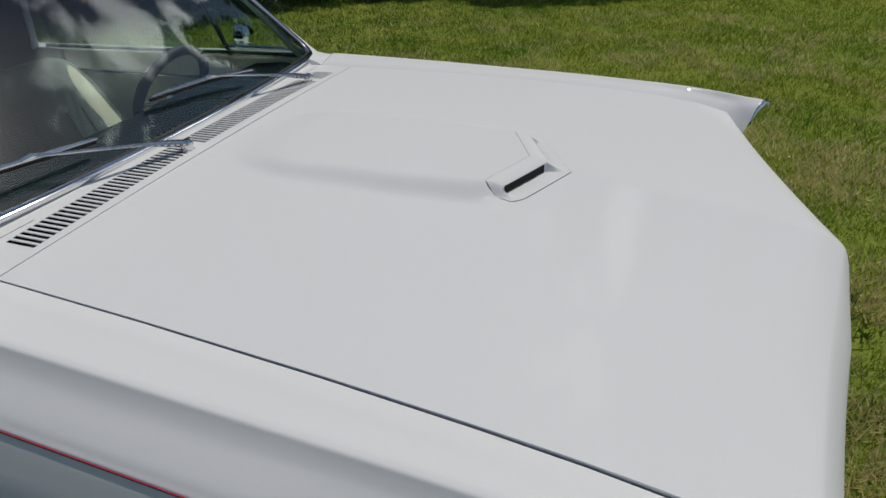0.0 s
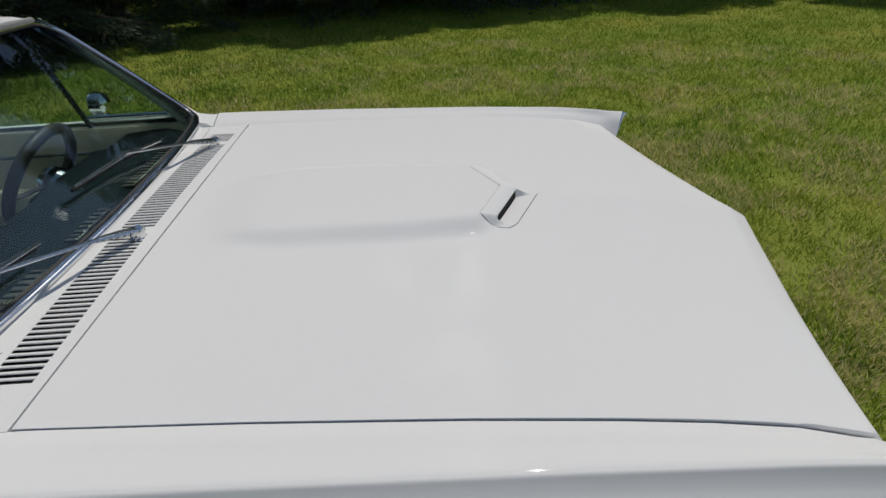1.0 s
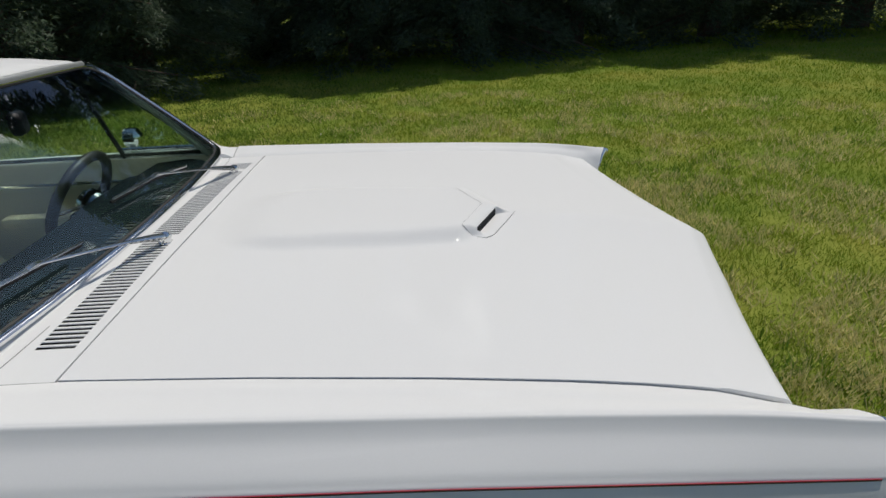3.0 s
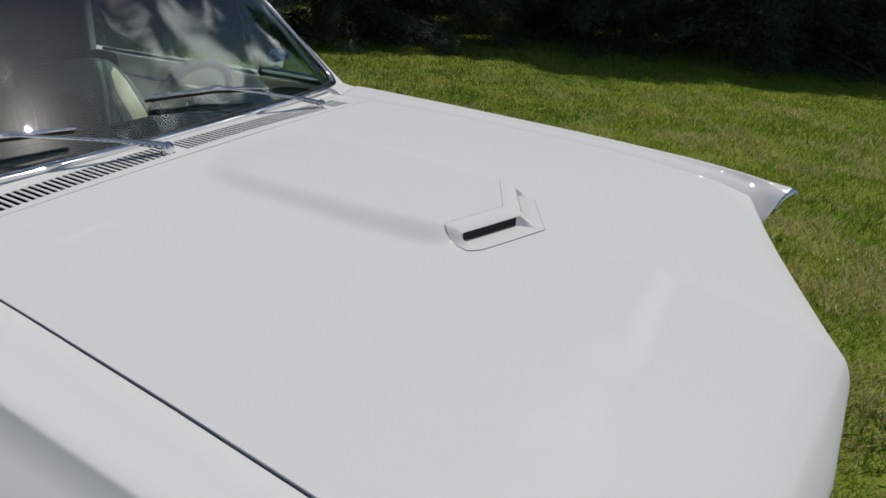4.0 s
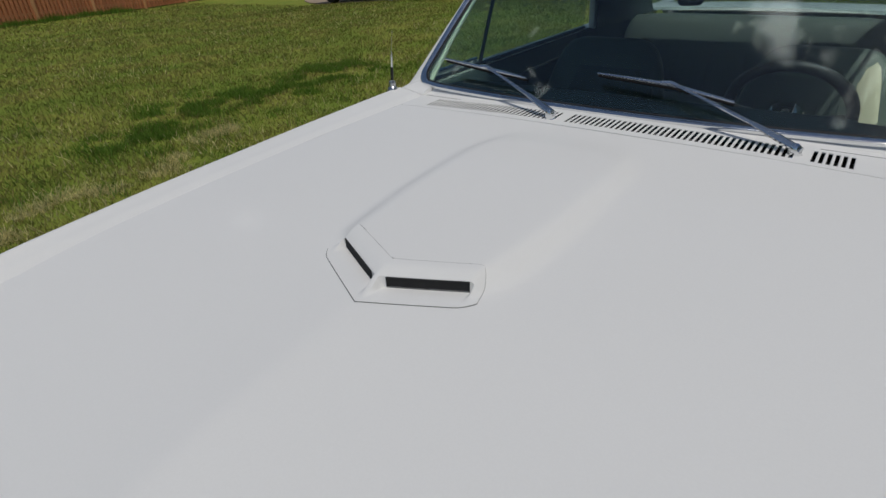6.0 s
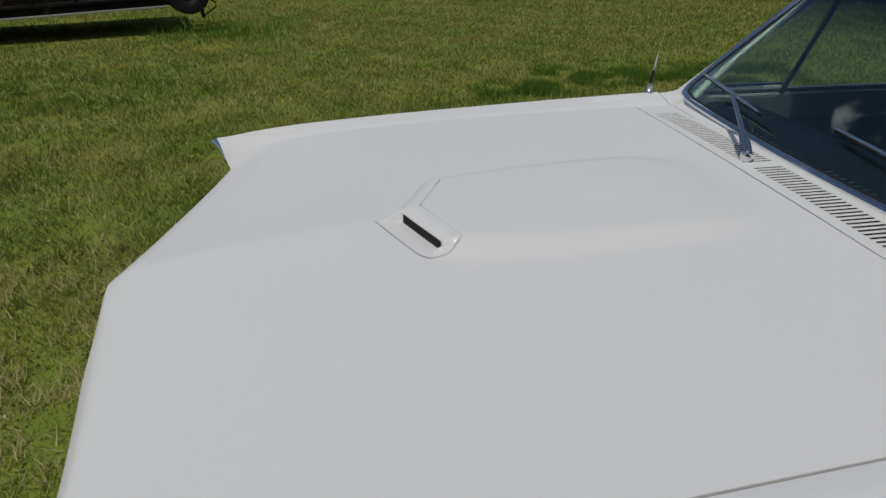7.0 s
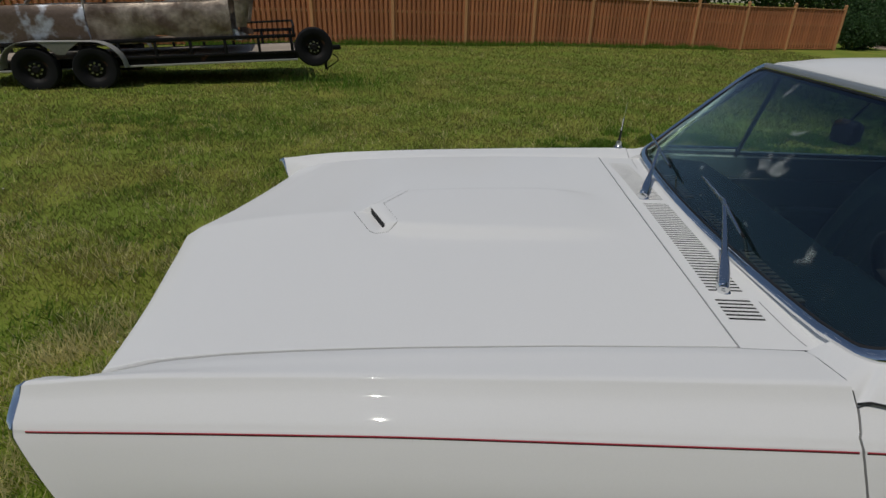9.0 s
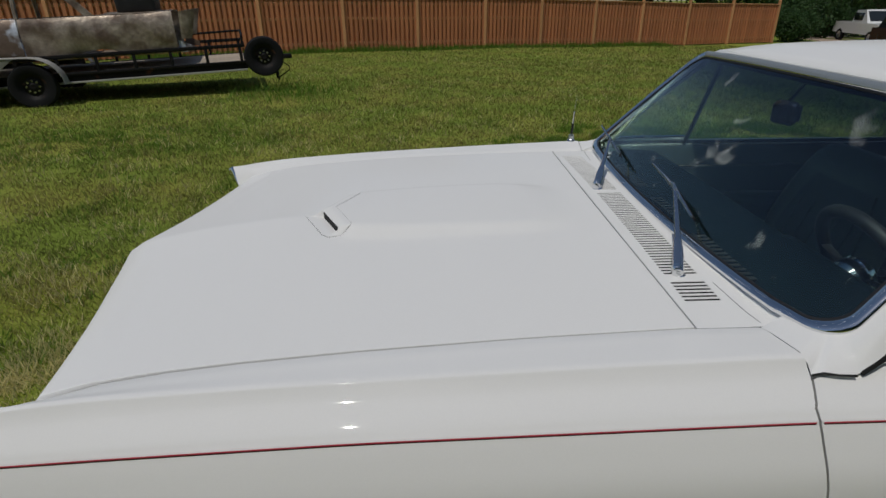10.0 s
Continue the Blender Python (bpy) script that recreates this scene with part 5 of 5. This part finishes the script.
tpart("high_rail", tube([(3.72, Y0, 0.73), (3.74, Y0, 0.88), (3.74, Y1, 0.90)], 0.022, 6), IRON)
for k in range(12):
    tpart("deck_board", box(5.35, 0.135, 0.04, (1.05, Y0 + 0.10 + k * 0.146, 0.445), 0.004), DECK)
for sg in (-1, 1):
    tpart("tongue", tube([(3.7, (Y0 + Y1) / 2 + sg * 0.55, 0.40), (4.42, (Y0 + Y1) / 2, 0.40)], 0.05, 6), IRON)
tpart("coupler", box(0.26, 0.09, 0.09, (4.50, (Y0 + Y1) / 2, 0.42), 0.02), IRON)
tpart("jack", tube([(4.30, (Y0 + Y1) / 2 - 0.1, 0.62), (4.30, (Y0 + Y1) / 2 - 0.1, 0.02)], [0.035, 0.03], 8), IRON)
spare = wheel(trailer, (0, 0, 0), 0.345, 0.20, IRON, nuts=8, nut=0.05)
spare.matrix_basis = pose(4.055, Y0 + 0.05, 0.632, 0, 0, -90)
part("spare_bracket", tube([(4.055, Y0 + 0.1, 0.632), (3.8, Y0 + 0.12, 0.46)], 0.025, 6), IRON, trailer)
chain = [(4.45 + 0.12 * math.sin(k), (Y0 + Y1) / 2 + 0.05 * k, 0.42 - 0.07 * k) for k in range(6)]
part("safety_chain", tube(chain, 0.012, 5), IRON, trailer)

shell = thing("stripped_car_shell", (7.60, 7.38, -0.025), "stripped rusty vintage car shell with bare steel patches, on the trailer", "car shell", turn=ang)
SH = Matrix.Translation((0.1, 0, 0.66)) @ tp


def spart(name, rows, mat, label="", thick=0.012, smooth=45):
    bm = sheet(rows, thick=thick)
    bmesh.ops.transform(bm, matrix=SH, verts=bm.verts)
    return part(name, bm, mat, shell, label, smooth)


YS = 0.30


def shell_side(x0, x1, n, far=False, fin=False):
    rows = []
    for i in range(n + 1):
        x = x0 + (x1 - x0) * i / n
        top = 0.66 + (0.05 * step(2.0, 3.0, x) if fin else 0.0)
        low = 0.02
        if fin:
            d = 0.36 ** 2 - (x - 1.35) ** 2
            if d > 0:
                low = max(low, 0.02 + math.sqrt(d) * 0.36)
        col = []
        for k in range(9):
            v = k / 8
            bulge = 0.05 * math.sin(math.pi * (0.15 + 0.8 * v)) + 0.012 * math.sin(x * 5.0 + v * 4) + 0.010 * math.sin(11.0 * x + 3.0 * v) * math.sin(6.5 * v + 2.0 * x)
            y = YS - bulge + (0.03 if v > 0.9 else 0.0)
            if far:
                y = YS + 1.42 + bulge
            col.append((x, y, low + (top - low) * v))
        rows.append(col)
    return rows


for far in (False, True):
    spart("door_skin", shell_side(-1.25, 0.28, 18, far), SHELL, "door skin of bare grey steel with brown patches")
    spart("rear_fender", shell_side(0.30, 2.56, 30, far, True), RUSTY, "brown rusty fender with a cut wheel arch")
    side = YS - 0.03 if not far else YS + 1.45
    spart("tail_fin", [[(2.64 + 0.03 * v + (0.17 + 0.10 * v) * u, side + 0.05 * u * u, 0.24 + (0.435 + 0.02 * u) * v) for v in (0, 0.2, 0.4, 0.6, 0.8, 1.0)] for u in (0, 0.25, 0.5, 0.75, 1)], RUSTY, "torn rusty tail panel flaring outwards", 0.014)
    spart("lamp_housing", [[(2.58 + 0.26 * u, side + 0.03 + 0.02 * math.sin(4 * u), 0.02 + 0.20 * v * (1 - 0.6 * u)) for v in (0, 0.5, 1)] for u in (0, 0.5, 1)], SHELL, "crumpled bare steel below the tail panel", 0.012)
    yy = YS + 0.10 if not far else YS + 1.32
    for nm, pts in (("screen_pillar", [(-1.0, yy, 0.66), (-0.55, yy + (0.08 if not far else -0.08), 1.12)]), ("door_pillar", [(0.28, yy, 0.66), (0.30, yy + (0.08 if not far else -0.08), 1.14)])):
        bm = tube(pts, 0.035, 6)
        bmesh.ops.transform(bm, matrix=SH, verts=bm.verts)
        part(nm, bm, RUSTY, shell)
spart("rear_pillar", [[(1.25 + 0.14 * u - 0.45 * v, YS + 0.08 + 0.06 * v, 0.66 + 0.50 * v) for v in (0, 0.5, 1)] for u in (0, 0.5, 1)], RUSTY, "", 0.03)
spart("deck_lid", [[(x, YS + 0.03 + 1.36 * v, 0.67 + 0.03 * math.sin(math.pi * v)) for v in (0, 0.25, 0.5, 0.75, 1)] for x in (1.5, 2.1, 2.55)], RUSTY, "", 0.012)
spart("roof_skin", [[(x, YS + 0.16 + 1.1 * v, 1.13 + 0.06 * math.sin(math.pi * v)) for v in (0, 0.25, 0.5, 0.75, 1)] for x in (-0.55, 0.2, 0.8)], SHELL, "", 0.012)
bm = box(0.62, 0.9, 0.42, (2.0, YS + 0.75, 0.88), 0.06, segments=3)
bmesh.ops.transform(bm, matrix=SH, verts=bm.verts)
part("seat_frame", bm, BLACK, shell, "dark bundle of old trim on the rear deck")
spart("floor_skin", [[(x, YS + 0.05 + 1.32 * v, 0.04) for v in (0, 0.5, 1)] for x in (-1.2, 0.5, 2.7)], RUSTY, "", 0.02)

# ---------------------------------------------------------------- cars on the drive
CARWHITE = material("white_truck_paint", (0.78, 0.78, 0.77), rough=0.3, vary=0.03, coat=0.8)
CARBLACK = material("black_car_paint", (0.012, 0.012, 0.014), rough=0.25, vary=0.05, coat=0.8)
DARKGLASS = material("dark_window", (0.02, 0.024, 0.028), rough=0.08, vary=0.1)
LAMPWHITE = material("lamp_plastic", (0.7, 0.7, 0.68), rough=0.2, vary=0.05)


def hull(profile, half, tuck=0.06):
    """A body from its side outline (x, z), narrowed towards the top."""
    zs = [z for _, z in profile]
    lo, hi = min(zs), max(zs)
    rows = []
    for s, k in ((-1.0, 0.97), (-1.0, 1.0), (-0.6, 1.01), (0.6, 1.01), (1.0, 1.0), (1.0, 0.97)):
        row = []
        for x, z in profile:
            up = max(0.0, (z - 0.95) / max(0.01, hi - 0.95))
            row.append((x * (1.0 if abs(s) < 1 else 0.985), s * (half - tuck * up), lo + (z - lo) * k if z > lo else z))
        rows.append(row)
    bm = sheet(rows, closed=True)
    for r in (0, -1):
        n = len(profile)
        vs = list(bm.verts)[0:n] if r == 0 else list(bm.verts)[-n:]
        bm.faces.new(vs)
    return bm


def parked(name, at, turn, label, category, paint, body, cab, glass_boxes, half, wheels, lamps):
    v = thing(name, at, label, category, turn=turn)
    part("body", hull(body, half), paint, v, "", 30)
    part("cab", hull(cab, half - 0.06, 0.16), paint, v, "", 30)
    for size, place, lean in glass_boxes:
        part("window", box(*size, place, 0.01, turn=Matrix.Rotation(radians(lean), 4, "Y")), DARKGLASS, v)
    for x in wheels:
        for sg in (-1, 1):
            w = wheel(v, (0, 0, 0), 0.36, 0.22, STEEL)
            w.matrix_basis = pose(x, sg * (half - 0.08), 0.36, 0, 0, 90 * sg)
    for x in lamps:
        for sg in (-1, 1):
            part("lamp", box(0.06, 0.28, 0.16, (x, sg * (half - 0.22), 0.78), 0.02), LAMPWHITE, v)
    return v


truck = parked("pickup_truck", (33.3, -26.2, float(lawn_z(33.3, -26.2)) + 0.03), 170, "white pickup truck parked on the driveway", "truck", CARWHITE,
               [(-2.7, 0.5), (-2.7, 1.12), (-0.7, 1.14), (0.95, 1.14), (2.1, 1.10), (2.62, 1.0), (2.7, 0.5)],
               [(-0.75, 1.1), (-0.62, 1.80), (0.35, 1.84), (1.05, 1.12)],
               [((0.74, 1.42, 0.03), (0.700, 0, 1.49), 45.8), ((0.9, 1.79, 0.42), (-0.1, 0, 1.46), 0), ((0.04, 1.2, 0.3), (2.68, 0, 0.78), 0)], 0.98, (-1.7, 1.75), (2.68,))
part("bumper", box(0.14, 1.9, 0.2, (2.76, 0, 0.55), 0.04), CHROME, truck)
part("cargo_box", box(1.8, 1.6, 0.04, (-1.7, 0, 0.9)), BLACK, truck)
parked("dark_car", (13.3, -13.4, -0.36), 178, "black estate car parked on the driveway", "car", CARBLACK,
       [(-2.3, 0.32), (-2.3, 0.95), (-0.9, 1.0), (1.1, 1.0), (2.15, 0.86), (2.3, 0.35)],
       [(-2.15, 0.95), (-1.9, 1.62), (0.3, 1.66), (1.1, 0.98)],
       [((2.3, 1.74, 0.4), (-0.75, 0, 1.30), 0)], 0.92, (-1.4, 1.4), (2.25,))
